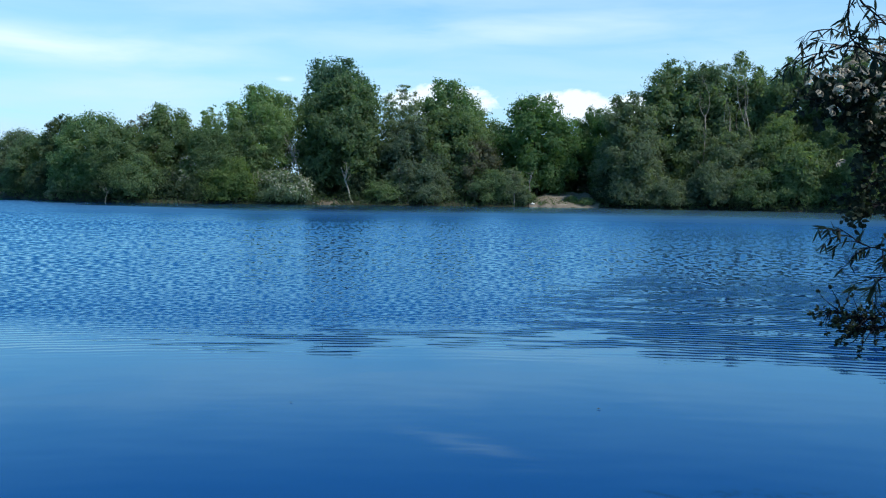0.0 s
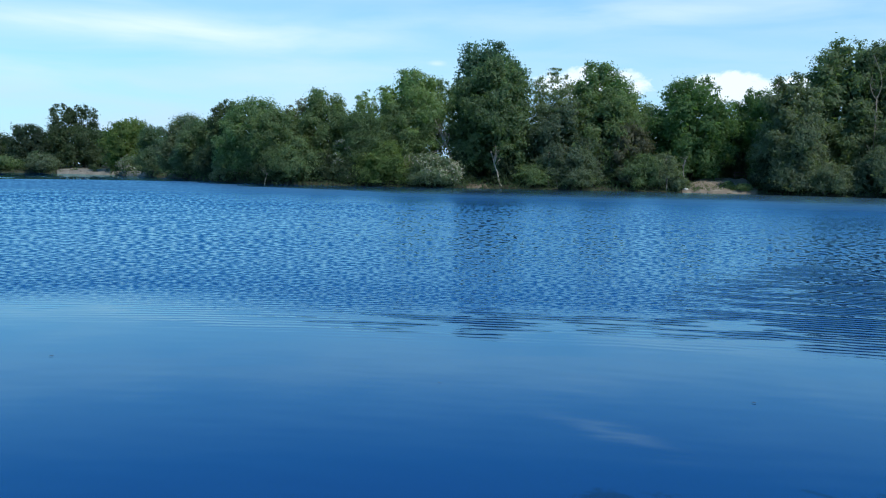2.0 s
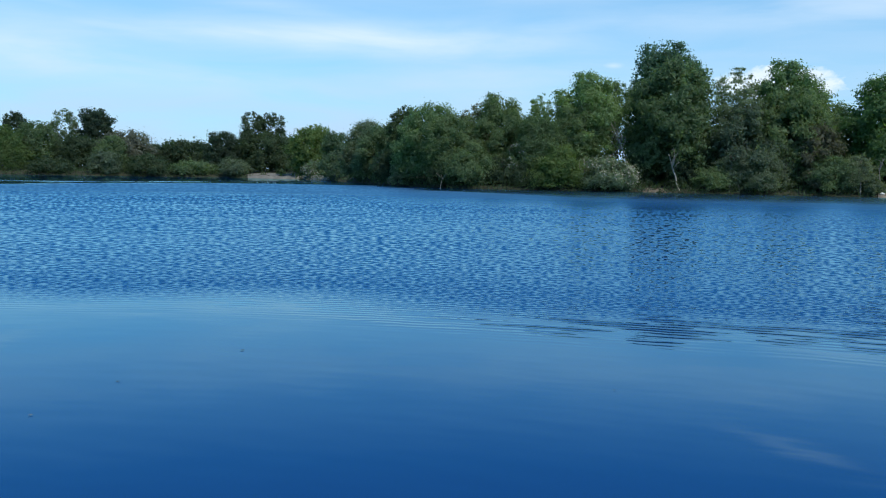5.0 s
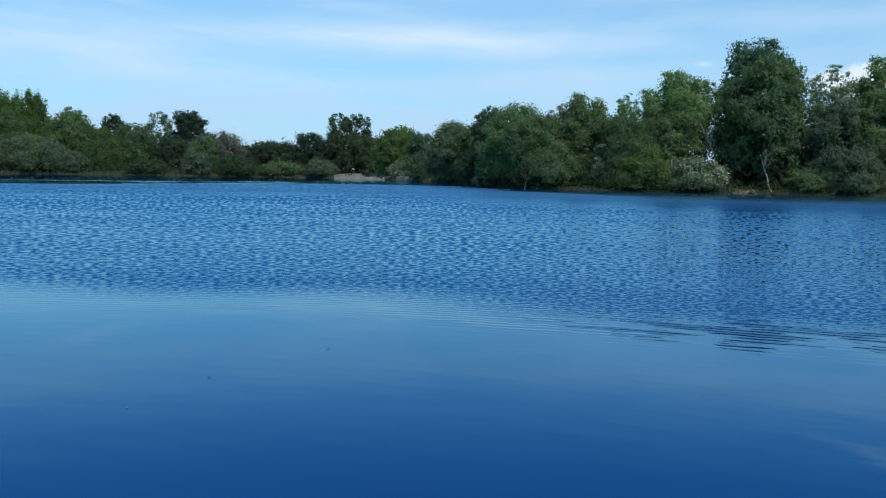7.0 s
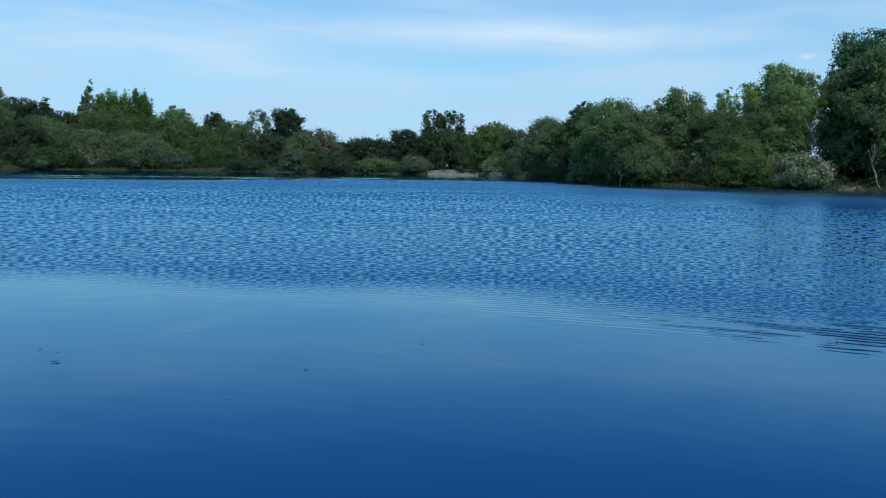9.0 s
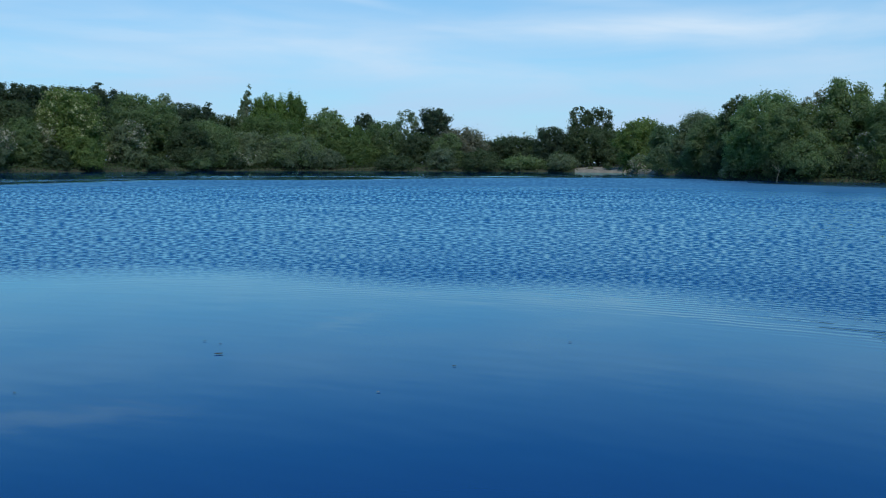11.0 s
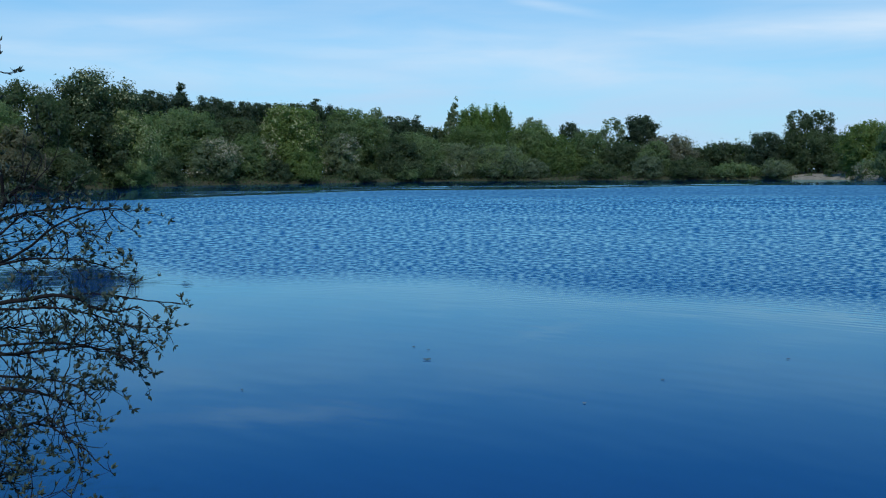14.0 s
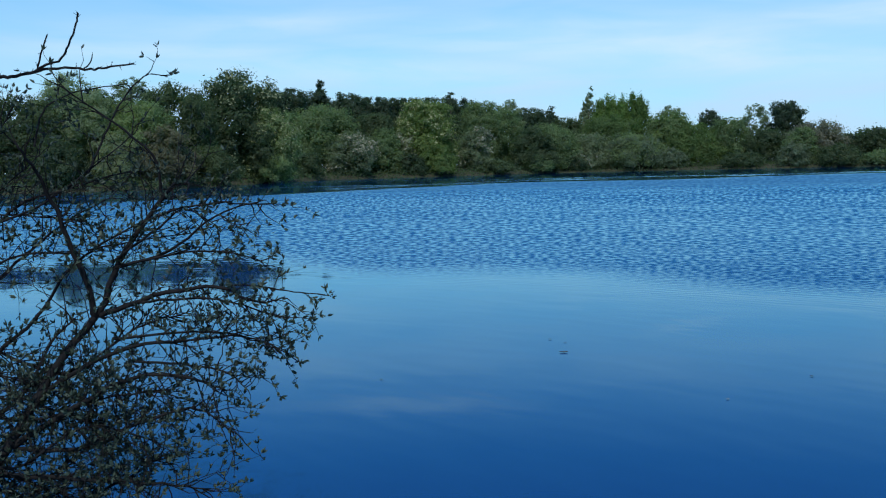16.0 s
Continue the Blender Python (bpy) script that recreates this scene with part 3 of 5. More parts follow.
def plant(name, category, az, d, high, wide, mat, label, foot=0.12, lobes=60, cover=2.3, spray=0.0017, aspect=0.6, shape="round",
          stems=1, bark_mat=None, flowers=0.0, limbs=4, droop=0.1, ragged=0.0, stretch=1.0, lean=0.0, group="lakeside trees", most=26000):
    """A tree or bush whose top stands high metres over the water and whose crown is wide metres across."""
    SEED[0] += 1
    rng = np.random.default_rng(SEED[0])
    root = new(name)
    z0 = max(0.0, land_height(az, d)) - 0.05
    root.matrix_basis = Matrix.Translation(place(az, d, z0)) @ pose(0, 0, 0, 0, 0, az)
    tagged(root, label, category, group)
    high -= z0
    size = spray * d
    count = cover * 2.2 * wide * high * (1 - foot) / (size * size * aspect * 0.5)
    size *= math.sqrt(max(1.0, count / most))          # the largest crowns have larger sprays
    count = int(min(count, most))
    p, way, bough_of = crown_cloud(rng, high, wide, foot * high, lobes, count, shape, ragged, stretch, lean)
    nn = way * 1.1 + np.array((0, 0, 0.2)) + rng.normal(size=way.shape) * 0.5
    bloom = (rng.random(len(p)) < flowers) & (way[:, 2] > -0.2) & ((bough_of * 7 + SEED[0]) % 5 < 3)
    sizes = np.full(len(p), size)
    # broad sprays deeper in close the crown
    inner = rng.random(len(p)) < 0.27 * (1 - min(1, ragged * 1.6))
    axis = np.array((0, 0, foot * high + 0.46 * high * (1 - foot)))
    p[inner] = axis + (p[inner] - axis) * np.array((0.74, 0.74, 0.82)) + rng.normal(size=(inner.sum(), 3)) * 0.04 * wide
    sizes[inner] *= 2.1
    p[:, 2] = np.maximum(p[:, 2], 0.05)
    bloom &= ~inner
    crown = new("crown", leaf_mesh("crown", p[~bloom], nn[~bloom], sizes[~bloom], aspect, mat, rng, droop))
    crown.parent = root
    if flowers:
        fl = new("blossom", leaf_mesh("blossom", p[bloom] + way[bloom] * 0.1, nn[bloom], size * 0.9, 0.8, CANDLE if name == "chestnut_tree" else BLOSSOM, rng))
        fl.parent, fl["label"] = root, "upright pale flower spikes" if name == "chestnut_tree" else "clusters of white blossom"
    bm = bark_mat or BARK
    for k in range(stems):
        lean_off = Vector((rng.normal() * 0.09 * (lean == 0) + lean * 0.8, rng.normal() * 0.05, 0)) * high * (1 + 0.8 * (stems > 1))
        base = Vector((rng.normal(), rng.normal(), 0)) * 0.14 * wide * (stems > 1)
        top = Vector((0, 0, high * (0.82 if shape in ("cone", "spire", "flame", "pine") else 0.56))) + lean_off + base
        r0 = 0.010 * high + 0.010 * wide
        limb("trunk" if stems == 1 else "stem", base, top, r0 / (1 if stems == 1 else 1.8), r0 * 0.25, 0.05, rng, bm, root)
        if k == 0:
            for j in range(limbs):
                q = Vector(p[rng.integers(len(p))])
                c = Vector((0, 0, 0.6 * high)).lerp(q, 0.92)
                limb("branch", base.lerp(top, rng.uniform(0.25, 0.8)), c, r0 * 0.4, r0 * 0.08, 0.08, rng, bm, root, sides=5)
    return root


def broad(az, d, h, w, mat, label):
    return plant("broadleaf_tree", "tree", az, d, h, w, mat, label, foot=0.05)


def tall(az, d, h, w, mat, label):
    return plant("tall_tree", "tree", az, d, h, w, mat, label, foot=0.12, lobes=54)


def willow(az, d, h, w, mat, label):
    return plant("willow_tree", "tree", az, d, h, w, mat, label, foot=0.03, lobes=40, aspect=0.5, shape="dome", stems=2, droop=0.25, bark_mat=BARK_PALE if "pale" in label else BARK)


def airy(az, d, h, w, mat, label):
    return plant("birch_tree" if "birch" in label else "poplar_tree" if "poplar" in label else "thin_tree", "tree", az, d, h, w, mat, label, foot=0.1, lobes=64, cover=1.5, spray=0.0014, ragged=0.4,
                 bark_mat=BARK_PALE, limbs=10)


def oak(az, d, h, w, mat, label):
    return plant("oak_tree" if "lone" in label else "thin_tree", "tree", az, d, h, w, mat, label, foot=0.5, lobes=40, cover=1.5, spray=0.0014, ragged=0.4, limbs=9)


def bush(az, d, h, w, mat, label):
    return plant("willow_bush" if "willow" in label else "bush", "bush", az, d, h, w, mat, label, foot=0.02, lobes=30, aspect=0.5, shape="dome",
                 stems=3, limbs=2, group="shore bushes", most=12000)


def blossom_bush(az, d, h, w, mat, label):
    return plant("hawthorn_bush" if "hawthorn" in label else "flowering_bush", "bush", az, d, h, w, mat, label, foot=0.03, lobes=30, shape="dome",
                 stems=3, flowers=0.5 if "whitish" in label else 0.36 if "grey-white" in label else 0.28, limbs=2, group="shore bushes", most=12000)


def blossom_tree(az, d, h, w, mat, label):
    return plant("chestnut_tree", "tree", az, d, h, w, mat, label, foot=0.04, lobes=52, flowers=0.22)


def pine(az, d, h, w, mat, label):
    return plant("pine_tree", "tree", az, d, h, w, mat, label, foot=0.08, lobes=64, cover=2.6, shape="pine", stretch=0.8)


def conifer(az, d, h, w, mat, label):
    return plant("conifer_tree", "tree", az, d, h, w, mat, label, foot=0.05, lobes=40, shape="cone", stretch=0.8)


def poplar(az, d, h, w, mat, label):
    return plant("poplar_tree", "tree", az, d, h, w, mat, label, foot=0.05, lobes=30, cover=2.2, shape="flame", spray=0.0014, droop=-0.8, stretch=2.4, group="upright poplars")


def spire(az, d, h, w, mat, label):
    return plant("thin_poplar", "tree", az, d, h, w, mat, label, foot=0.1, lobes=44, cover=1.5, shape="spire", spray=0.0013, droop=-0.8, ragged=0.25, stretch=1.6, lean=0.2 if "leaning" in label else 0.1, limbs=10, bark_mat=BARK_PALE)


broad(-13.6, 124, 18.4, 10.6, LEAF_SOFT, "tall olive-green broadleaf tree rising behind the lakeside willows")
broad(-14.2, 131, 15.6, 13.0, LEAF_OLIVE, "dark olive broadleaf tree deep in the lakeside wood")
broad(-1.0, 129, 13.0, 12.0, LEAF_OLIVE, "dark olive broadleaf tree behind the shore willows")
broad(-6.5, 132, 10.5, 11.0, LEAF_DARK, "dark broadleaf tree behind a small beach")
airy(-17.2, 127, 19.6, 7.8, LEAF_PALE, "thin-crowned pale birch with see-through top in the wood")
broad(-15.7, 124, 17.9, 8.2, LEAF_SOFT, "olive broadleaf tree deep in the lakeside wood")
broad(-18.3, 125, 17.5, 8.7, LEAF_SOFT, "olive broadleaf tree deep in the lakeside wood")
broad(-20.2, 123, 18.1, 7.7, LEAF_SOFT, "dull green broadleaf tree deep in the lakeside wood")
broad(-23.5, 121, 18.6, 10.0, LEAF_SOFT, "dull green broadleaf tree above a hawthorn on the bank")
broad(-26.0, 120, 18.8, 10.3, LEAF_SOFT, "tall olive broadleaf tree beside the lake")
broad(-29.4, 117, 17.9, 10.5, LEAF_OLIVE, "dark broadleaf tree beside the lake")
willow(-11.1, 118, 13.8, 8.6, LEAF_GREY, "grey-green sallow leaning over the water")
willow(-17.0, 118, 9.8, 8.3, LEAF_GREY, "dull grey-green sallow in the wood edge")
willow(-19.5, 119, 11.4, 8.2, LEAF_OLIVE, "dark shaded sallow in the wood edge")
willow(-22.5, 117, 10.5, 7.1, LEAF_OLIVE, "dark shaded sallow near the water")
bush(-20.8, 115, 7.8, 8.0, LEAF_OLIVE, "rounded olive willow bush at the water edge")
bush(-15.9, 115, 5.3, 7.0, LEAF_GREY, "grey-leaved bush touching the lake")
bush(-11.6, 117, 5.8, 8.0, LEAF_GREY, "grey-leaved willow bush touching the lake")
bush(-9.9, 117, 4.7, 4.1, LEAF_DARK, "dark low bush at the end of a sandy beach")
bush(-13.6, 115, 3.6, 5.2, LEAF_GREY, "low grey willow scrub overhanging the lake")
bush(-18.4, 114, 4.8, 5.5, LEAF_OLIVE, "dark low scrub at the water line")
bush(-24.2, 113, 7.7, 7.9, LEAF_OLIVE, "dark bush under tall trees at the water line")
bush(-27.5, 112, 8.5, 8.4, LEAF_OLIVE, "dark bush under tall trees")
broad(-5.6, 123, 14.1, 10.8, LEAF_RICH, "dense rounded dark green tree behind a small beach")
broad(-9.2, 130, 13.1, 7.0, LEAF_RICH, "dark round tree behind a beach")
broad(-9.9, 125, 11.8, 5.8, LEAF_RICH, "bright green tree beside a beach")
airy(-3.3, 123, 10.1, 3.6, LEAF_PALE, "slender pale sapling with thin crown")
bush(-4.1, 117, 4.6, 4.4, LEAF_GREY, "young willow with thin stems beside a beach")
bush(-2.7, 116, 4.5, 5.5, LEAF_OLIVE, "olive bush on the bank")
broad(-0.2, 122, 15.9, 9.0, LEAF_POPLAR, "tall poplar with ragged light green top")
broad(-0.5, 120, 12.6, 9.3, LEAF_OLIVE, "broad willow in the middle of the wood")
airy(2.5, 120, 14.9, 6.0, LEAF_PALE, "pale thin-leaved willow with visible upright stems")
willow(1.7, 118, 10.8, 9.8, LEAF_GREY, "grey-green crack willow with pale stems")
tall(6.5, 128, 19.1, 11.2, LEAF_BLUE, "tallest blue-green tree standing above the wood")
broad(5.9, 119, 15.7, 11.2, LEAF_OLIVE, "big rounded olive willow with leaning pale trunk")
bush(-1.7, 118, 8.1, 6.8, LEAF_BROWN, "bronze-leaved young bush on the bank")
bush(1.0, 116, 5.0, 6.2, LEAF_GREY, "low grey willow on the bank")
bush(3.6, 116, 3.1, 6.2, LEAF_OLIVE, "low olive scrub at the water edge")
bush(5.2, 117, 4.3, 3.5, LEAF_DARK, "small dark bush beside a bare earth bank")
# shade beside the gap comes from the dark leaf colour
willow(7.2, 123, 10.1, 4.6, LEAF_DARK, "sallow beside a gap in the wood, shade put into its dark leaves")
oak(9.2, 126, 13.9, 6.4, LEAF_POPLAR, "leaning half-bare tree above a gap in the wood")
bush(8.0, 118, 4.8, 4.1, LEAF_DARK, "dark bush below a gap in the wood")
broad(11.0, 122, 14.6, 9.2, LEAF_POPLAR, "ragged light green poplar at the wood edge")
broad(11.5, 120, 10.9, 6.9, LEAF_OLIVE, "olive broadleaf tree at the wood edge")
airy(13.7, 126, 12.1, 4.8, LEAF_POPLAR, "ragged-topped light green tree in the wood")
broad(16.3, 122, 11.8, 8.6, LEAF_OLIVE, "rounded olive tree at the wood edge")
airy(17.5, 124, 10.7, 5.4, LEAF_BARE, "brownish half-leafed tree in the wood")
broad(13.7, 119, 9.3, 7.4, LEAF_OLIVE, "olive tree at the wood edge")
broad(20.5, 125, 10.7, 9.2, LEAF_POPLAR, "light green poplar with uneven top")
broad(19.1, 120, 9.2, 7.7, LEAF_OLIVE, "olive tree on the headland")
broad(21.8, 135, 11.0, 5.6, LEAF_DARK, "dull green tree on the headland")
# LEAF_SOFT here: distance haze put into a paler leaf colour
willow(23.4, 142, 8.9, 7.8, LEAF_SOFT, "olive willow at the end of the headland")
bush(22.5, 131, 4.9, 6.0, LEAF_DARK, "dark bush on the headland shore")
bush(18.0, 117, 5.5, 7.0, LEAF_OLIVE, "olive willow bush on the headland shore")
bush(16.1, 117, 3.9, 5.1, LEAF_DARK, "dark scrub at the water line")
bush(12.8, 116, 5.4, 7.2, LEAF_FRESH, "fresh green bush on the shore")
bush(14.5, 116, 3.3, 4.6, LEAF_DARK, "dark low scrub at the water line")
bush(19.4, 118, 3.8, 4.4, LEAF_DARK, "dark scrub at the water line")
blossom_bush(22.1, 125.5, 3.3, 3.2, LEAF_PALE, "small whitish hawthorn in bloom at the water edge")
blossom_bush(9.6, 115, 4.0, 6.7, LEAF_PALE, "pale grey-white flowering bush at the water edge")
blossom_bush(14.9, 117, 5.7, 4.1, LEAF_OLIVE, "hawthorn partly in white bloom on the wood edge")
willow(24.2, 148, 9.6, 9.0, LEAF_GREY, "grey-green willow where the headland ends")
# the LEAF_SOFT trees out here also wear the haze as leaf colour
willow(25.8, 168, 8.6, 7.2, LEAF_SOFT, "grey-green willow on the far shore")
broad(27.5, 195, 10.8, 9.6, LEAF_FRESH, "round fresh green tree behind a far beach")
broad(28.9, 213, 9.1, 8.8, LEAF_SOFT, "olive tree behind a far beach")
oak(30.9, 214, 14.3, 5.6, LEAF_DARK, "lone dark tree with open rounded top")
oak(29.8, 216, 14.4, 6.2, LEAF_DARK, "lone dark tree with open rounded top beside another")
broad(30.3, 212, 10.0, 12.0, LEAF_DARK, "dark tree below a lone tree")
broad(32.6, 214, 9.9, 8.8, LEAF_BLACK, "dark rounded tree on the far shore")
broad(34.7, 226, 8.2, 11.7, LEAF_DARK, "dull green rounded tree across the lake")
broad(36.2, 228, 7.3, 9.1, LEAF_DARK, "dull green low tree across the lake")
broad(38.0, 218, 9.7, 12.0, LEAF_BARE, "brownish soft-leaved tree on the far shore")
willow(38.8, 213, 8.3, 8.4, LEAF_OLIVE, "olive willow on the far shore")
pine(39.6, 226, 14.6, 7.9, LEAF_BLACK, "dark square-topped pine above the far wood")
airy(41.4, 228, 14.2, 7.2, LEAF_PALE, "pale sparse tree beside a dark pine")
broad(43.8, 228, 13.3, 6.8, LEAF_BLACK, "dark round-topped tree above the far wood")
broad(40.7, 219, 8.4, 10.8, LEAF_DARK, "dark broadleaf tree in the far wood")
broad(42.8, 219, 11.0, 9.4, LEAF_OLIVE, "olive broadleaf tree in the far wood")
bush(31.9, 205, 4.0, 7.2, LEAF_GREY, "small grey bush on the far shore")
bush(34.3, 209, 3.3, 10.9, LEAF_OLIVE, "low olive scrub on the far shore")
bush(36.9, 208, 4.7, 8.3, LEAF_DARK, "low dark scrub on the far shore")
bush(39.2, 208, 5.1, 7.0, LEAF_GREY, "grey willow scrub on the far shore")
blossom_bush(27.3, 187, 3.6, 4.8, LEAF_PALE, "small whitish flowering bush beside a far beach")
airy(46.1, 227, 14.5, 9.3, LEAF_PALE, "pale thin-crowned tree in the far wood")
willow(44.6, 213, 9.8, 12.3, LEAF_FRESH, "rounded green willow on the far shore")
willow(48.0, 208, 7.7, 12.5, LEAF_OLIVE, "domed olive willow on the far shore")
bush(42.0, 208, 3.5, 9.0, LEAF_DARK, "dark low scrub on the far shore")
bush(46.0, 208, 4.6, 7.5, LEAF_GREY, "grey willow scrub on the far shore")
poplar(50.1, 229, 16.6, 6.2, LEAF_BRIGHT, "bright green upright poplar above the wood")
poplar(49.55, 229, 17.6, 6.2, LEAF_BRIGHT, "bright green upright poplar above the wood")
poplar(48.95, 229, 17.1, 6.2, LEAF_BRIGHT, "bright green upright poplar above the wood")
poplar(48.35, 229, 17.9, 6.2, LEAF_BRIGHT, "bright green upright poplar above the wood")
poplar(47.7, 229, 17.4, 6.2, LEAF_BRIGHT, "bright green upright poplar above the wood")
spire(51.4, 228, 19.4, 4.2, LEAF_PALE, "thin leaning poplar with few leaves")
spire(51.1, 227, 16.5, 3.3, LEAF_PALE, "thin lower poplar with few leaves")
broad(49.7, 218, 12.5, 13.8, LEAF_FRESH, "fresh green tree below upright poplars")
broad(46.1, 221, 12.9, 11.6, LEAF_OLIVE, "olive tree in the far wood")
willow(48.1, 208, 7.8, 13.3, LEAF_GREY, "domed grey-green willow on the far shore")
willow(50.7, 207, 8.2, 10.6, LEAF_GREY, "rounded grey willow on the far shore")
willow(52.9, 203, 9.6, 11.4, LEAF_OLIVE, "rounded olive willow on the far shore")
blossom_bush(51.1, 204, 5.1, 7.0, LEAF_GREY, "hawthorn in bloom on the far shore")
pine(69.8, 185, 16.7, 8.1, LEAF_BLACK, "dark conifer on the wooded rise")
pine(67.6, 198, 17.6, 7.8, LEAF_BLACK, "dark conifer on the wooded rise")
pine(64.4, 211, 17.4, 8.5, LEAF_BLACK, "dark conifer on the wooded rise")
pine(62.5, 214, 16.9, 8.7, LEAF_BLACK, "dark conifer on the wooded rise")
pine(59.9, 215, 17.2, 10.1, LEAF_BLACK, "dark conifer on the wooded rise")
pine(58.0, 218, 16.8, 9.0, LEAF_BLACK, "dark conifer on the wooded rise")
pine(53.6, 228, 14.0, 8.1, LEAF_BLACK, "dark conifer on the wooded rise")
broad(52.1, 224, 12.4, 9.3, LEAF_DARK, "dark tree between taller trees in the wood")
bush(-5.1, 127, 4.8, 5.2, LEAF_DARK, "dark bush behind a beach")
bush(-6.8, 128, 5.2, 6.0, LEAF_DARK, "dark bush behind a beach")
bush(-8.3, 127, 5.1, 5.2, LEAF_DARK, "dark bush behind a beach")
bush(-5.0, 116, 2.0, 2.8, LEAF_GREY, "small grey bush at the edge of a beach")
pine(68.6, 189, 17.5, 8.4, LEAF_BLACK, "dark conifer on the wooded rise")
conifer(66.8, 199, 19.7, 9.0, LEAF_BLACK, "dark pointed conifer above the wood")
pine(65.4, 205, 17.7, 9.4, LEAF_BLACK, "dark conifer on the wooded rise")
pine(63.4, 209, 17.0, 9.7, LEAF_BLACK, "dark conifer on the wooded rise")
pine(61.7, 212, 17.0, 7.4, LEAF_BLACK, "dark conifer on the wooded rise")
conifer(59.0, 210, 17.8, 8.7, LEAF_BLACK, "dark pointed conifer above the wood")
pine(54.5, 221, 14.7, 9.2, LEAF_BLACK, "dark conifer on the wooded rise")
conifer(52.9, 227, 15.1, 8.1, LEAF_BLACK, "slim dark conifer above the wood")
broad(56.8, 205, 15.3, 14.0, LEAF_OLIVE, "olive broadleaf tree in the wood")
airy(55.6, 213, 16.1, 7.6, LEAF_PALE, "thin pale treetop in the wood")
blossom_tree(60.6, 184, 14.7, 11.8, LEAF_FRESH, "green horse chestnut covered in pale flower spikes")
willow(53.1, 203, 10.2, 12.1, LEAF_OLIVE, "rounded olive willow on the shore")
broad(67.0, 176, 13.2, 15.0, LEAF_OLIVE, "olive tree in the wood edge")
broad(63.7, 182, 12.1, 9.5, LEAF_DARK, "dark tree in the wood edge")
willow(54.0, 197, 9.6, 9.8, LEAF_DARK, "dull green willow on the shore")
blossom_bush(57.6, 187, 9.4, 7.2, LEAF_GREY, "grey hawthorn in bloom on the shore")
blossom_bush(62.0, 181, 8.6, 6.6, LEAF_GREY, "hawthorn thick with pinkish white bloom")
bush(59.9, 177, 6.0, 7.2, LEAF_FRESH, "round green bush standing at the water")
bush(61.4, 175, 4.3, 5.1, LEAF_DARK, "narrow dull bush at the water")
willow(63.2, 176, 9.1, 7.4, LEAF_OLIVE, "olive willow bush on the shore")
blossom_bush(65.0, 170, 8.0, 8.8, LEAF_GREY, "spreading grey-white flowering bush at the water")
bush(56.4, 186, 2.9, 7.8, LEAF_DARK, "low dull scrub at the water")
bush(53.8, 195, 3.8, 7.0, LEAF_OLIVE, "rounded olive bush at the water")
bush(51.6, 204, 4.3, 8.5, LEAF_DARK, "dark low bush on the shore")
# LEAF_DARK carries the shade of this shore, LEAF_OLIVE the sunlit bough
blossom_tree(71.8, 140, 15.9, 14.0, LEAF_DARK, "big chestnut tree with heavy rounded crown, shade put into its dark leaves")
blossom_tree(69.8, 138, 10.7, 8.2, LEAF_OLIVE, "chestnut bough with pale flowers, sunlight put into its lighter green")
broad(75.2, 130, 13.4, 10.4, LEAF_DARK, "dark tree beside a big chestnut")
airy(77.6, 133, 14.3, 6.3, LEAF_PALE, "pale thin-crowned tree behind a chestnut")
broad(77.4, 121, 10.6, 9.8, LEAF_OLIVE, "olive tree at the wood edge")
broad(80.0, 127, 12.4, 13.0, LEAF_DARK, "dark broadleaf tree behind a thin pale one")
airy(80.7, 120, 13.6, 9.0, LEAF_PALE, "thin pale tree at the wood edge")
broad(83.6, 119, 11.0, 9.8, LEAF_DARK, "dark tree at the wood edge")
bush(75.7, 117, 7.4, 7.2, LEAF_BROWN, "brownish new-leafed bush on the shore")
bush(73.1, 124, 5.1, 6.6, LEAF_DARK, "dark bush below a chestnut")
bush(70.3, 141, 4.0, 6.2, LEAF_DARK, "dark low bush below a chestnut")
bush(78.6, 115, 6.3, 6.2, LEAF_GREY, "dull green bush on the shore")
bush(81.7, 113, 6.2, 6.4, LEAF_DARK, "dull green bush on the shore")
bush(67.7, 159, 4.7, 5.4, LEAF_DARK, "dark bush on the shore")


# ---- undergrowth and far woods ----
def belt(name, label, category, az0, az1, count, back0, back1, height, size, mat, seed, aspect=0.5):
    """A strip of leaves along the opposite shore that nobody could count."""
    rng = np.random.default_rng(seed)
    az = rng.uniform(az0, az1, count)
    back = back0 + (back1 - back0) * rng.random(count) ** 1.3
    pts = np.empty((count, 3))
    for k in range(count):
        while back[k] < 14 and (-9.3 < az[k] < -5.3 or 28.4 < az[k] < 31.2):     # beaches stay bare
            az[k] = rng.uniform(az0, az1)
        d = bay(az[k]) + back[k]
        gap = 1 - 0.62 * math.exp(-((az[k] - 9.0) / 1.3) ** 2)
        top = height * gap * (0.55 + 0.6 * noise.noise((az[k] * 0.8, back[k] * 0.12, seed)) + 0.35 * noise.noise((az[k] * 4, back[k] * 0.4, seed)))
        q = place(az[k], d, land_height(az[k], d) + max(0.1, top) * rng.random() ** 0.7)
        pts[k] = q
    nn = rng.normal(size=(count, 3)) + np.array([0, 0, 0.5])
    return tagged(new(name, leaf_mesh(name, pts, nn, size, aspect, mat, rng, -0.3)), label, category, kind="stuff")


# LEAF_DARK paints the shade under and between the shore trees
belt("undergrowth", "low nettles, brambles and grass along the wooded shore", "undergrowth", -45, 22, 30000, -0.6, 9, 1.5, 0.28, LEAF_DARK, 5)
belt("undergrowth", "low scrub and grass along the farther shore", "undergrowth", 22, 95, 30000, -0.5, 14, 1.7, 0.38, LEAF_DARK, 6)
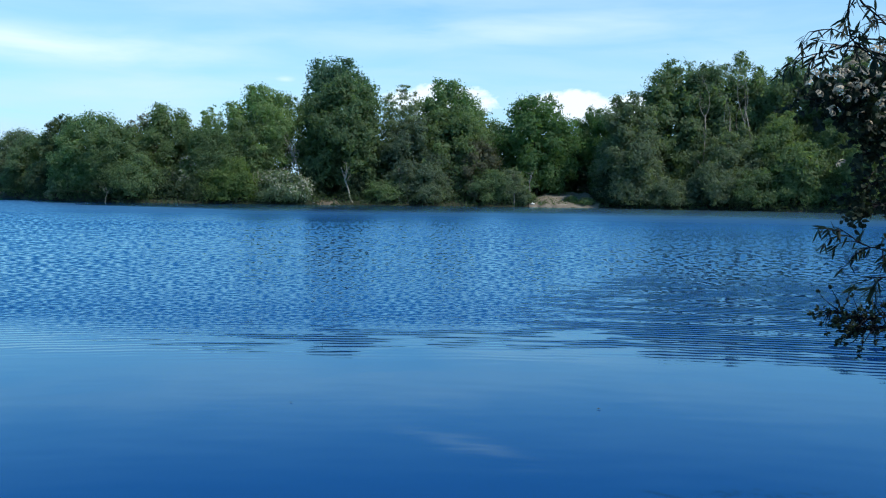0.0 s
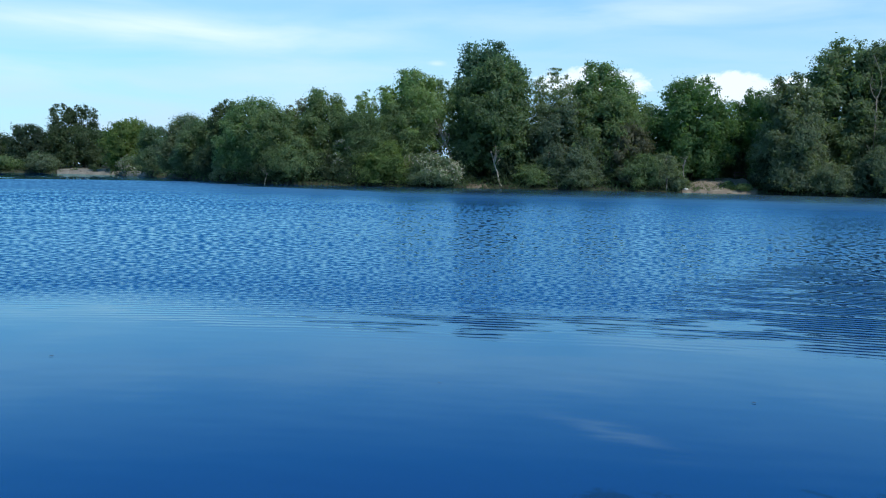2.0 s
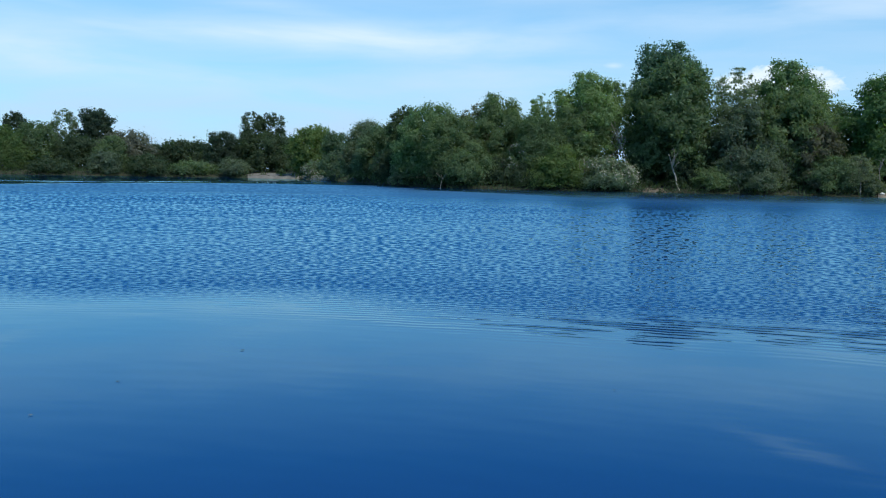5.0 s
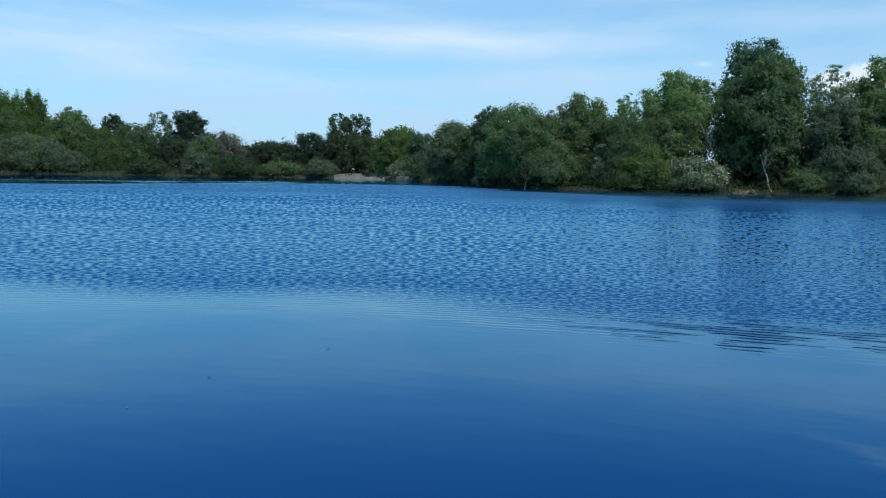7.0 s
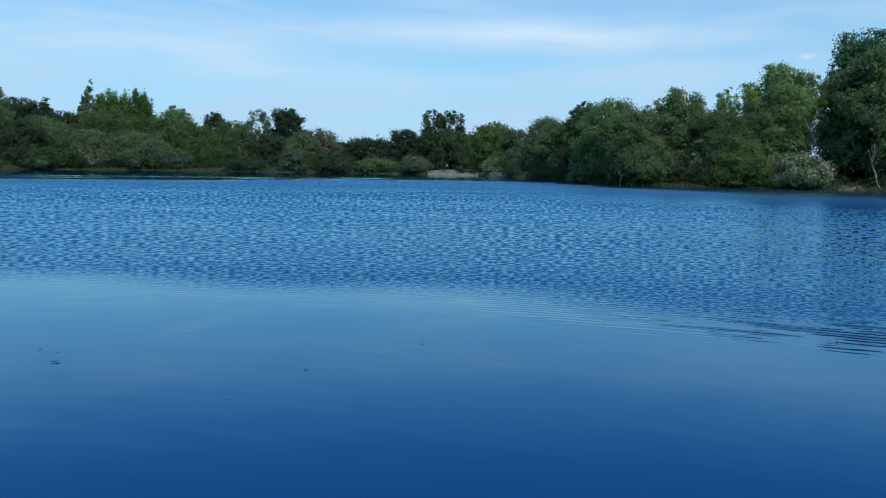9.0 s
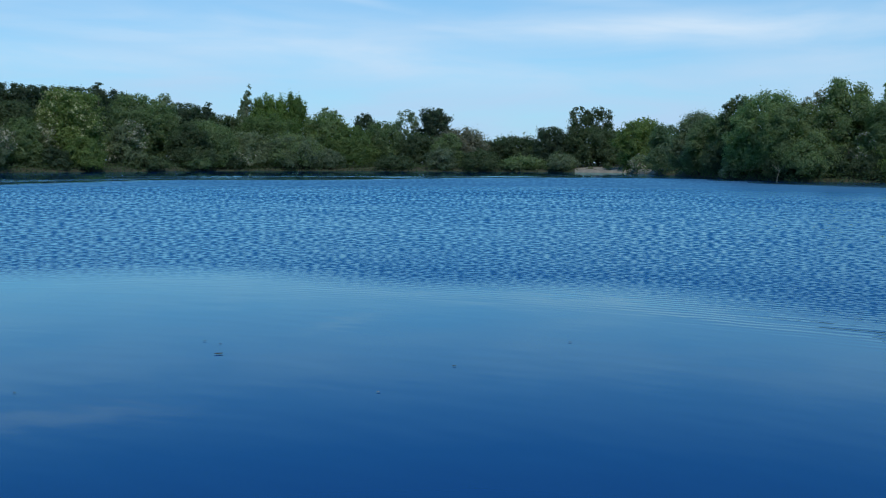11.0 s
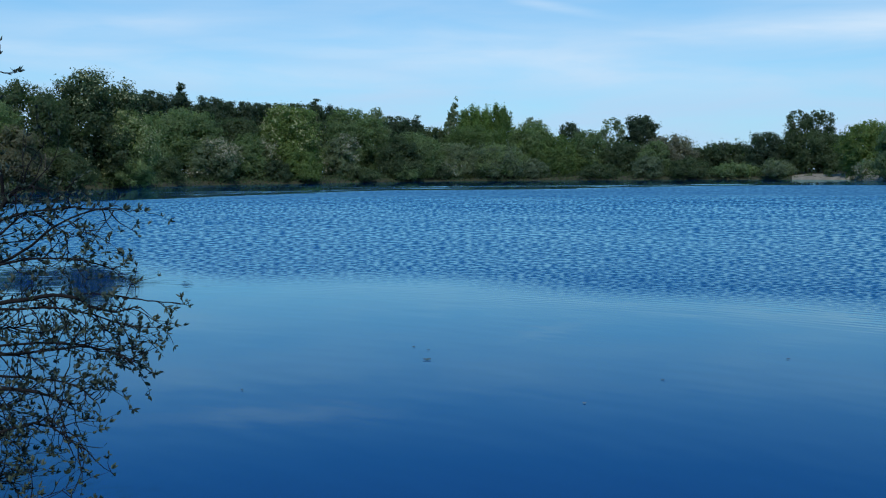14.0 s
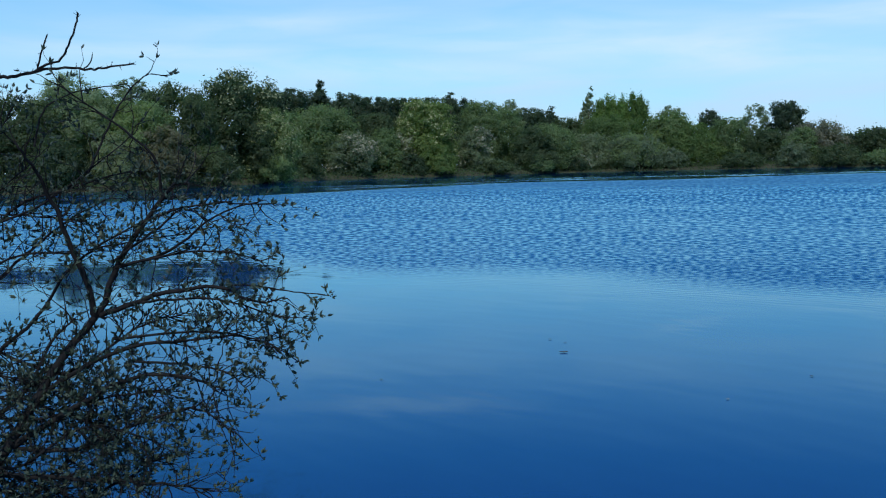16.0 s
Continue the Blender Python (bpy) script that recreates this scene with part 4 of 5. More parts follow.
belt("far_wood", "inner wood behind the shore trees, shade put into its dark leaves", "wood", -45, 21, 34000, 14, 30, 8.5, 0.6, LEAF_DARK, 7)
belt("far_wood", "inner wood behind the farther shore, shade put into its dark leaves", "wood", 21, 95, 40000, 20, 44, 8.0, 0.85, LEAF_DARK, 8)


def beach(az0, az1, back, label, seed, mat=SAND, lift=0.0):
    """A bare sandy slope between the trees and the water, a little uneven."""
    nu, nv = 44, 16
    verts, faces = [], []
    for j in range(nv + 1):
        for i in range(nu + 1):
            a = az0 + (az1 - az0) * i / nu
            s = back * j / nv
            edge = min(i, nu - i) / nu * 2
            pinch = min(1.0, edge * 2.5)
            d = bay(a) - 0.3 + s * (0.35 + 0.65 * pinch)
            verts.append(place(a, d, land_height(a, d) + 0.05 + (0.2 * noise.noise((a * 2, s * 0.6, seed)) + 0.14 * noise.noise((a * 7, s * 1.3, seed))) * pinch + lift * ease(s / back) * pinch))
    for j in range(nv):
        for i in range(nu):
            k = j * (nu + 1) + i
            faces.append((k, k + 1, k + nu + 2, k + nu + 1))
    return tagged(mesh_object("sandy_beach", verts, faces, mat, smooth=True), label, "beach", kind="structure")


beach(-9.4, -5.2, 9.0, "small bare brown and sandy beach between trees", 3, DUST, 0.75)
beach(26.4, 31.2, 10, "pale sandy beach on the farther shore", 4)
beach(6.2, 7.6, 4, "bare earth bank under a willow", 9, CLAY)


# ---- small things on the opposite shore ----
def bare_tree(az, d, high, spread, lean, label, mat=BARK_PALE, forks=5, seed=1, thick=0.02):
    """A leafless or thin-leafed tree: trunk and each main limb a part, forked twigs on them."""
    rng = np.random.default_rng(seed)
    root = tagged(new("bare_tree"), label, "tree")
    root.matrix_basis = Matrix.Translation(place(az, d, max(0.0, land_height(az, d)) - 0.1)) @ pose(0, 0, 0, 0, 0, az)
    top = Vector((lean * high, 0, high * 0.7))
    limb("trunk", Vector((0, 0, 0)), top, thick * high, 0.4 * thick * high, 0.04, rng, mat, root)
    for k in range(forks):
        s = rng.uniform(0.35, 1.0)
        a = Vector((0, 0, 0)).lerp(top, s)
        b = a + Vector((rng.uniform(-1, 1) * spread, rng.uniform(-0.5, 0.5) * spread, rng.uniform(0.3, 0.8) * high * 0.5))
        limb("branch", a, b, 0.45 * thick * high, 0.15 * thick * high, 0.1, rng, mat, root, sides=5)
        for j in range(3):
            c = a.lerp(b, rng.uniform(0.4, 0.95))
            limb("twig", c, c + Vector((rng.normal() * 0.4 * spread, rng.normal() * 0.2, rng.uniform(0.1, 0.5) * spread)), 0.2 * thick * high, 0.07 * thick * high, 0.1, rng, mat, root, sides=4)
    return root


bare_tree(8.7, 119.0, 8.2, 1.6, -0.1, "half-bare pale tree in a gap of the wood", forks=7, seed=3)
bare_tree(9.5, 121.0, 8.6, 1.5, 0.06, "half-bare pale tree leaning in a gap of the wood", forks=6, seed=4)
bare_tree(19.7, 115.6, 2.0, 0.9, 0.15, "broken pale snag standing at the water edge", forks=4, seed=5)
bare_tree(11.1, 115.2, 5.2, 0.5, 0.0, "straight pale birch stem at the wood edge", forks=2, seed=6)
bare_tree(5.5, 114.9, 6.2, 1.2, -0.22, "pale leaning willow trunk bare of low leaves", forks=4, seed=7)
bare_tree(2.6, 115.0, 6.0, 0.8, 0.03, "pale upright willow stem at the wood edge", forks=4, seed=8)
bare_tree(2.1, 115.0, 5.0, 0.8, -0.06, "pale crooked willow stem at the wood edge", forks=4, seed=9)
bare_tree(-4.3, 115.4, 4.6, 0.7, 0.05, "thin pale stem beside a beach", forks=4, seed=10)
bare_tree(-5.4, 115.8, 4.2, 0.8, -0.12, "thin pale bent stem beside a beach", forks=4, seed=11)
bare_tree(-15.3, 119.5, 15.5, 0.8, 0.01, "tall pale birch stem in the wood", forks=5, seed=12, thick=0.007)
bare_tree(-17.6, 119.5, 16.5, 0.8, -0.01, "tall pale birch stem in the wood", forks=5, seed=13, thick=0.007)
bare_tree(-16.6, 119.0, 14.5, 0.7, 0.02, "slim pale birch stem in the wood", forks=4, seed=14, thick=0.006)


def stone(az, d, size, label, mat):
    me = bpy.data.meshes.new("stone")
    bm = bmesh.new()
    bmesh.ops.create_icosphere(bm, subdivisions=2, radius=size)
    for v in bm.verts:
        v.co *= 1 + 0.35 * noise.noise(v.co * 2.2 / size + Vector((az, d, 0)))
        v.co.z *= 0.6
    bm.to_mesh(me)
    bm.free()
    me.materials.append(mat)
    ob = new("stone", me)
    ob.location = place(az, d, land_height(az, d) + size * 0.3)
    return tagged(ob, label, "stone", "stones on the shore")


CHALK = earth("pale stone", (0.4, 0.39, 0.36), (0.55, 0.54, 0.5), (0.68, 0.67, 0.63), 3.0)
stone(-5.4, bay(-5.4) + 0.8, 0.28, "small pale stone at the water edge of a beach", CHALK)
stone(7.8, bay(7.8) + 0.5, 0.16, "small pale stone below a bare bank", CHALK)
stone(-6.6, bay(-6.6) + 2.5, 0.3, "low brown hump of earth on a beach", CLAY)
stone(-8.0, bay(-8.0) + 3.5, 0.35, "low brown hump of earth on a beach", CLAY)
bush(-8.6, bay(-8.6) + 1.2, 1.2, 2.2, LEAF_OLIVE, "low olive scrub at the water edge of a beach")
bush(-7.7, bay(-7.7) + 3.0, 1.4, 1.8, LEAF_OLIVE, "small low olive bush growing on a sandy beach")
bush(-6.4, bay(-6.4) + 6.0, 1.3, 1.4, LEAF_DARK, "small low dark bush growing on a sandy beach")
bush(29.3, bay(29.3) + 9.0, 1.9, 1.6, LEAF_DARK, "small dark bush growing behind a pale beach")

WOOD = bark("weathered fence wood", (0.07, 0.058, 0.045), (0.16, 0.135, 0.105), 8.0)
fence = tagged(new("rail_fence"), "short weathered wooden post and rail fence behind a beach", "fence")
fence.matrix_basis = Matrix.Translation(place(-8.7, bay(-8.7) + 9, land_height(-8.7, bay(-8.7) + 9) + 0.7)) @ pose(0, 0, 0, 0, 0, -8.7)
fence_rng = np.random.default_rng(77)
for x in (-1.3, 0.0, 1.3):
    limb("post", Vector((x, 0, -0.2)), Vector((x, 0, 0.95)), 0.07, 0.065, 0.0, fence_rng, WOOD, fence)
for z in (0.45, 0.85):
    limb("rail", Vector((-1.45, -0.08, z)), Vector((1.45, -0.08, z + 0.04)), 0.045, 0.04, 0.0, fence_rng, WOOD, fence)


def tufts(az0, az1, back0, back1, clumps, mat, label, seed):
    """Tufts of grass scattered over bare ground."""
    rng = np.random.default_rng(seed)
    pts = []
    for k in range(clumps):
        a, b, w = rng.uniform(az0, az1), rng.uniform(back0, back1), rng.uniform(0.12, 0.4)
        for j in range(int(90 * w)):
            q = place(a, bay(a) + b) + Vector((rng.normal() * w, rng.normal() * w, 0))
            pts.append((q.x, q.y, land_height(a, bay(a) + b) + 0.1 + abs(rng.normal()) * 0.2))
    pts = np.array(pts)
    nn = rng.normal(size=pts.shape) * np.array((1, 1, 0.2))
    return tagged(new("grass_tufts", leaf_mesh("grass_tufts", pts, nn, 0.24, 0.35, mat, rng, -0.6)), label, "grass", kind="stuff")


tufts(-8.7, -5.8, 0.2, 6.5, 46, GRASS, "rough grass tufts on a bare brown beach", 31)
tufts(28.0, 31.0, 0.5, 10, 24, GRASS, "rough grass tufts on a pale beach", 32)


# ---- plants hanging over the near bank ----
def leaf_shape(mat, long, wide, name="leaf"):
    """A small leaf with a pointed tip, folded along its midrib; its stalk end is the origin, it points along +y."""
    xs = ((0, 0, 0), (0.5, 0.3, 0.12), (0.42, 0.65, 0.16), (0, 1, 0.02), (-0.42, 0.65, 0.16), (-0.5, 0.3, 0.12), (0, 0.5, 0))
    me = bpy.data.meshes.new(name)
    me.from_pydata([(x * wide, y * long, z * wide) for x, y, z in xs], [], [(0, 1, 6), (1, 2, 6), (2, 3, 6), (3, 4, 6), (4, 5, 6), (5, 0, 6)])
    me.materials.append(mat)
    return me


def joined_leaves(name, poses, shape, mat):
    """Many leaves of one shape in one mesh."""
    base = np.array([v.co for v in shape.vertices])
    tri = np.array([p.vertices for p in shape.polygons], dtype=np.int32)
    m = np.array([[list(r) for r in p] for p in poses])
    v = np.einsum("nij,kj->nki", m[:, :3, :3], base) + m[:, None, :3, 3]
    f = (tri[None] + (np.arange(len(poses)) * len(base))[:, None, None]).reshape(-1, 3)
    me = bpy.data.meshes.new(name)
    me.vertices.add(len(poses) * len(base))
    me.vertices.foreach_set("co", v.astype(np.float32).ravel())
    me.loops.add(f.size)
    me.loops.foreach_set("vertex_index", f.astype(np.int32).ravel())
    me.polygons.add(len(f))
    me.polygons.foreach_set("loop_start", np.arange(0, f.size, 3, dtype=np.int32))
    me.materials.append(mat)
    me.update(calc_edges=True)
    return new(name, me)


def spot(az, el, d):
    """The point seen from the watcher's eye under az and el, d metres off."""
    h = d * math.cos(radians(el))
    return place(59.5 if az > 0 else 0.0, REACH) + place(az, h, EYE + d * math.sin(radians(el)))


def smooth_path(points, steps=5):
    out = []
    for i in range(len(points) - 1):
        a, b = points[i], points[i + 1]
        p, q = points[max(i - 1, 0)], points[min(i + 2, len(points) - 1)]
        for k in range(steps):
            s = k / steps
            out.append(0.5 * ((2 * a) + (b - p) * s + (2 * p - 5 * a + 4 * b - q) * s * s + (3 * a - p - 3 * b + q) * s ** 3))
    return out + [points[-1]]


def leaf_pose(at, way, up, scale, rng):
    y = way.normalized()
    x = y.cross(up).normalized()
    z = x.cross(y)
    m = Matrix((x, y, z)).transposed().to_4x4()
    return Matrix.Translation(at) @ m @ pose(0, 0, 0, 0, rng.uniform(-50, 50), 0) @ Matrix.Scale(scale, 4)


def sprout(start, way, length, radius, level, rng, tubes, leaves, habit):
    """A twig that wanders, forks and carries leaves; adds its tube and leaf poses to the lists."""
    pts, at, d = [start], start.copy(), way.normalized()
    n = 5 if level else 6
    for k in range(n):
        d = (d + Vector(rng.normal(size=3)) * habit["wander"] + Vector((0, 0, habit["rise"]))).normalized()
        at = at + d * length / n
        pts.append(at.copy())
        if level > 0 and k >= 1 and rng.random() < habit["fork"]:
            side = (d + Vector(rng.normal(size=3)) * 0.8).normalized()
            sprout(at, side, length * rng.uniform(0.4, 0.7), radius * 0.6, level - 1, rng, tubes, leaves, habit)
        if level <= habit["leafy"] and rng.random() < habit["dense"]:
            for j in range(rng.integers(1, habit["cluster"] + 1)):
                w = (d * habit["along"] + Vector(rng.normal(size=3)) * 0.7 + Vector((0, 0, habit["leaf_rise"]))).normalized()
                leaves.append(leaf_pose(at, w, Vector(rng.normal(size=3)), rng.uniform(0.6, 1.25), rng))
    for j in range(habit["cluster"]):
        w = (d + Vector(rng.normal(size=3)) * 0.55 + Vector((0, 0, habit["leaf_rise"]))).normalized()
        leaves.append(leaf_pose(at, w, Vector(rng.normal(size=3)), rng.uniform(0.6, 1.2), rng))
    tubes.append((pts, [radius * (1 - 0.75 * k / n) for k in range(n + 1)]))


def bough(root, path, r0, r1, habit, every, reach, rng, shape, leaf_mat, singles, level=1, first=0.25):
    """One main branch as a part, with its twigs and its leaves as parts under it."""
    pts = smooth_path([spot(*p) for p in path])
    pts = [p + Vector(rng.normal(size=3)) * min(0.005, r0 * 0.28) for p in pts]
    n = len(pts)
    v, f = tube_data(pts, [r0 + (r1 - r0) * k / (n - 1) for k in range(n)], 7)
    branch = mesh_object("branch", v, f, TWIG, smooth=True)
    branch.parent = root
    tubes, leaves = [], []
    total = sum((pts[k + 1] - pts[k]).length for k in range(n - 1))
    for k in range(int(total / every)):
        s = first + (1 - first) * (k + rng.random()) / max(1, int(total / every))
        i = min(int(s * (n - 1)), n - 2)
        at = pts[i].lerp(pts[i + 1], s * (n - 1) - i)
        way = (pts[i + 1] - pts[i]).normalized() * 0.7 + Vector(rng.normal(size=3)) * 0.6
        sprout(at, way, reach * rng.uniform(0.5, 1.2), 0.0029, level, rng, tubes, leaves, habit)
    sprout(pts[-1], pts[-1] - pts[-3], reach * 0.45, r1, 0, rng, tubes, leaves, habit)
    vs, fs = [], []
    for tp, tr in tubes:
        a, b = tube_data(tp, tr, 4)
        fs += [tuple(x + len(vs) for x in q) for q in b]
        vs += a
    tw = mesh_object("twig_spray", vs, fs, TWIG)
    tw.parent, tw["kind"] = branch, "stuff"
    order = list(range(len(leaves)))
    rng.shuffle(order)
    take = order[:singles]
    for k in take:
        o = new("leaf", shape)
        o.matrix_basis, o.parent = leaves[k], branch
    rest = [leaves[k] for k in order[singles:]]
    if rest:
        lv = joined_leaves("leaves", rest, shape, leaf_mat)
        lv.parent = branch
        lv["kind"] = "stuff"
    return branch


SALLOW = dict(wander=0.24, rise=-0.03, fork=0.55, leafy=0, dense=0.2, cluster=5, along=0.7, leaf_rise=0.6)
SPARSE = dict(wander=0.22, rise=0.03, fork=0.35, leafy=0, dense=0.18, cluster=4, along=0.6, leaf_rise=0.5)
BUDS = dict(wander=0.1, rise=0.05, fork=0.0, leafy=0, dense=0.0, cluster=1, along=1.2, leaf_rise=0.4)
HANGING = dict(wander=0.2, rise=-0.1, fork=0.35, leafy=1, dense=0.8, cluster=2, along=0.4, leaf_rise=-0.75)
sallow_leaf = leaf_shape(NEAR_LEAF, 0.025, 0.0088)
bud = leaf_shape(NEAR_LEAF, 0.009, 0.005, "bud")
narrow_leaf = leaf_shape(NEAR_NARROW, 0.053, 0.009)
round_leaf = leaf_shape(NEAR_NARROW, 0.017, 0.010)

near_rng = np.random.default_rng(42)
sallow = tagged(new("sallow_shrub"), "dark twiggy sallow shrub with small grey-green leaves leaning over the water", "shrub")
sallow.matrix_basis = Matrix.Translation((0, 0, 0))


def bud_bough(path, r0, r1, every=0.05):
    return bough(sallow, path, r0, r1, BUDS, every, 0.016, near_rng, bud, NEAR_LEAF, 8, 0, 0.15)


def sallow_bough(path, r0, r1, habit=SALLOW, every=0.056, reach=0.22, level=1, first=0.2, singles=16):
    every *= 0.72 if path[-1][1] < -8 else 1.0
    return bough(sallow, path, r0, r1, habit, every, reach, near_rng, sallow_leaf, NEAR_LEAF, singles, level, first)


sallow_bough([(95, -24, 4.1), (90, -20, 4.1), (85.2, -14.9, 4.1), (82.3, -10.6, 4.1), (79.9, -7.9, 4.1), (78.7, -5.1, 4.1), (76, -1.3, 4.05), (74.72, -0.6, 4.0)], 0.025, 0.006, first=0.45, reach=0.24)
sallow_bough([(80.2, -8.2, 4.1), (80.6, -6.0, 4.05), (81.9, -2.1, 4.0), (82.9, 0.2, 3.95), (83.7, 1.7, 3.9)], 0.014, 0.004, SPARSE)
sallow_bough([(79.9, -8.1, 4.1), (76.9, -7.2, 4.0), (73.36, -6.8, 3.9), (71.28, -7.8, 3.85), (69.6, -7.7, 3.85)], 0.012, 0.003, reach=0.2)
sallow_bough([(84.9, -14.8, 4.1), (81.8, -13.2, 4.0), (78.4, -11.8, 3.95), (75.12, -12.0, 3.9), (73.12, -13.0, 3.9)], 0.014, 0.003, reach=0.24, every=0.05)
sallow_bough([(86.5, -16.0, 4.1), (82, -17.0, 4.0), (77.7, -17.7, 3.9), (74.72, -18.4, 3.9)], 0.012, 0.003, reach=0.24, every=0.03)
bud_bough([(92, 4.0, 4.6), (85.47, 5.21, 4.50), (83.80, 5.36, 4.47), (82.64, 5.66, 4.43), (81.33, 5.87, 4.40), (79.71, 5.83, 4.37), (78.65, 6.03, 4.33), (77.42, 6.14, 4.30)], 0.009, 0.0035)
bud_bough([(82.59, 5.66, 4.42), (81.99, 6.07, 4.42), (81.34, 6.27, 4.41), (80.76, 7.20, 4.41), (80.25, 8.49, 4.40), (80.23, 8.92, 4.40)], 0.006, 0.0035)
bud_bough([(82.47, 5.75, 4.42), (82.25, 6.55, 4.41), (81.87, 7.65, 4.40)], 0.0045, 0.003)
bud_bough([(80.06, 5.86, 4.35), (79.69, 6.23, 4.35), (79.58, 6.61, 4.35)], 0.0035, 0.002)
sallow_bough([(80.33, -0.39, 4.20), (79.14, 2.14, 4.20), (78.24, 3.89, 4.20), (77.38, 5.00, 4.20), (76.62, 5.58, 4.20), (75.93, 5.52, 4.20)], 0.005, 0.002, SPARSE, every=0.13, reach=0.08)
sallow_bough([(82.87, 1.55, 4.30), (82.34, 3.42, 4.30), (81.27, 4.29, 4.30), (79.76, 4.74, 4.30), (78.09, 5.00, 4.30)], 0.0045, 0.002, SPARSE, every=0.14, reach=0.07)
sallow_bough([(74.63, -13.62, 3.90), (74.00, -14.26, 3.90), (73.27, -14.87, 3.90), (72.46, -15.29, 3.90), (71.73, -15.48, 3.90)], 0.0025, 0.0015, BUDS, every=0.2, reach=0.03, level=0)
sallow_bough([(72.76, -6.77, 3.90), (71.11, -6.88, 3.89), (69.45, -7.23, 3.88), (68.28, -7.41, 3.86), (66.92, -7.60, 3.85)], 0.004, 0.002, SPARSE, every=0.12, reach=0.07)
sallow_bough([(78.9, -5.4, 4.1), (75.92, -4.6, 4.0), (73.28, -2.7, 3.9), (70.88, -1.9, 3.9)], 0.008, 0.002, reach=0.2)
sallow_bough([(76.2, -1.4, 4.05), (76.6, 1.0, 4.0), (79.2, 3.3, 4.0), (81.2, 4.8, 4.0)], 0.007, 0.002, SPARSE, reach=0.24)
sallow_bough([(83.6, -12.4, 4.1), (79.2, -10.2, 4.0), (75.28, -9.9, 3.9), (72.64, -9.8, 3.9), (70.24, -10.4, 3.9)], 0.010, 0.002, reach=0.22, every=0.05)
sallow_bough([(88, -12, 4.3), (86, -10.2, 4.3), (83.3, -8.0, 4.2), (81.4, -5.3, 4.2), (79.2, -3.8, 4.1), (77, -2.6, 4.1)], 0.010, 0.003)
sallow_bough([(89, -9, 4.4), (86.1, -6.5, 4.3), (83.7, -4.5, 4.3), (81.9, -3.0, 4.2), (79.4, -1.5, 4.2)], 0.009, 0.003)
sallow_bough([(84.6, -15.0, 4.1), (81.6, -15.4, 4.0), (77.5, -14.2, 3.9), (74.64, -13.9, 3.9), (72.8, -15.3, 3.9)], 0.010, 0.002, every=0.05)
sallow_bough([(89, -5, 4.4), (85.9, -3.5, 4.3), (83.9, -1.7, 4.3), (81.2, -0.8, 4.2), (77.8, 0.1, 4.2)], 0.008, 0.003)
sallow_bough([(88, -16, 4.2), (86.5, -13.8, 4.2), (84.1, -12.0, 4.2), (82.5, -9.3, 4.1), (81.3, -8.2, 4.1)], 0.010, 0.003, every=0.045)
sallow_bough([(90, -19, 4.0), (86, -18.2, 4.0), (82, -19.2, 3.9), (78.5, -19.8, 3.9)], 0.010, 0.003, every=0.03)
sallow_bough([(89, -14, 4.0), (85, -16.0, 4.0), (81, -14.2, 3.9), (77, -15.6, 3.9)], 0.008, 0.003, every=0.04)
sallow_bough([(92, -13, 4.3), (88, -12.5, 4.2), (84, -13.6, 4.1), (80, -12.8, 4.0), (76.5, -12.6, 4.0)], 0.009, 0.003, every=0.02)
sallow_bough([(92, -15, 4.4), (87, -16.5, 4.3), (82, -18.2, 4.2), (77, -16.4, 4.1)], 0.009, 0.003, every=0.02)
sallow_bough([(92, -18, 4.4), (87, -19.0, 4.3), (82, -16.0, 4.2), (79, -14.0, 4.1)], 0.009, 0.003, every=0.02)
sallow_bough([(90, -10, 4.4), (86, -9.4, 4.3), (82, -11.2, 4.2), (78, -9.0, 4.1), (75.6, -8.4, 4.1)], 0.008, 0.003, every=0.024)

for row in ([(92, -6, 4.5), (87.5, -3.4, 4.4), (84.5, -0.6, 4.3), (82.5, 1.2, 4.3)], [(92, -3, 4.5), (88, -0.6, 4.4), (85.5, 1.5, 4.3), (84, 3.2, 4.3)],
            [(88, -7, 4.3), (84.5, -4.6, 4.2), (81, -4.4, 4.1), (77.4, -3.9, 4.1), (74.56, -3.6, 4.0)], [(86, -3, 4.3), (82.6, -1.6, 4.2), (79.8, 0.4, 4.2), (77.6, 2.2, 4.2)],
            [(79, -5.0, 4.1), (76.4, -3.2, 4.0), (74.88, -2.2, 4.0), (72.96, -3.4, 3.9)]):
    sallow_bough(row, 0.006, 0.002, SPARSE, every=0.055, reach=0.2)

for row in ([(92, -9, 4.4), (87, -11.5, 4.3), (83, -13, 4.2), (80, -14.5, 4.1)], [(93, -12, 4.4), (88, -14.5, 4.3), (84, -17, 4.2), (81, -18.5, 4.1)],
            [(92, -1, 4.5), (87.5, -2, 4.4), (84, -2.2, 4.3), (81, -2.6, 4.2)],
            [(92, -7, 4.4), (88, -9.5, 4.3), (85, -11, 4.2), (82, -12, 4.1)]):
    sallow_bough(row, 0.007, 0.002, every=0.022, reach=0.2)

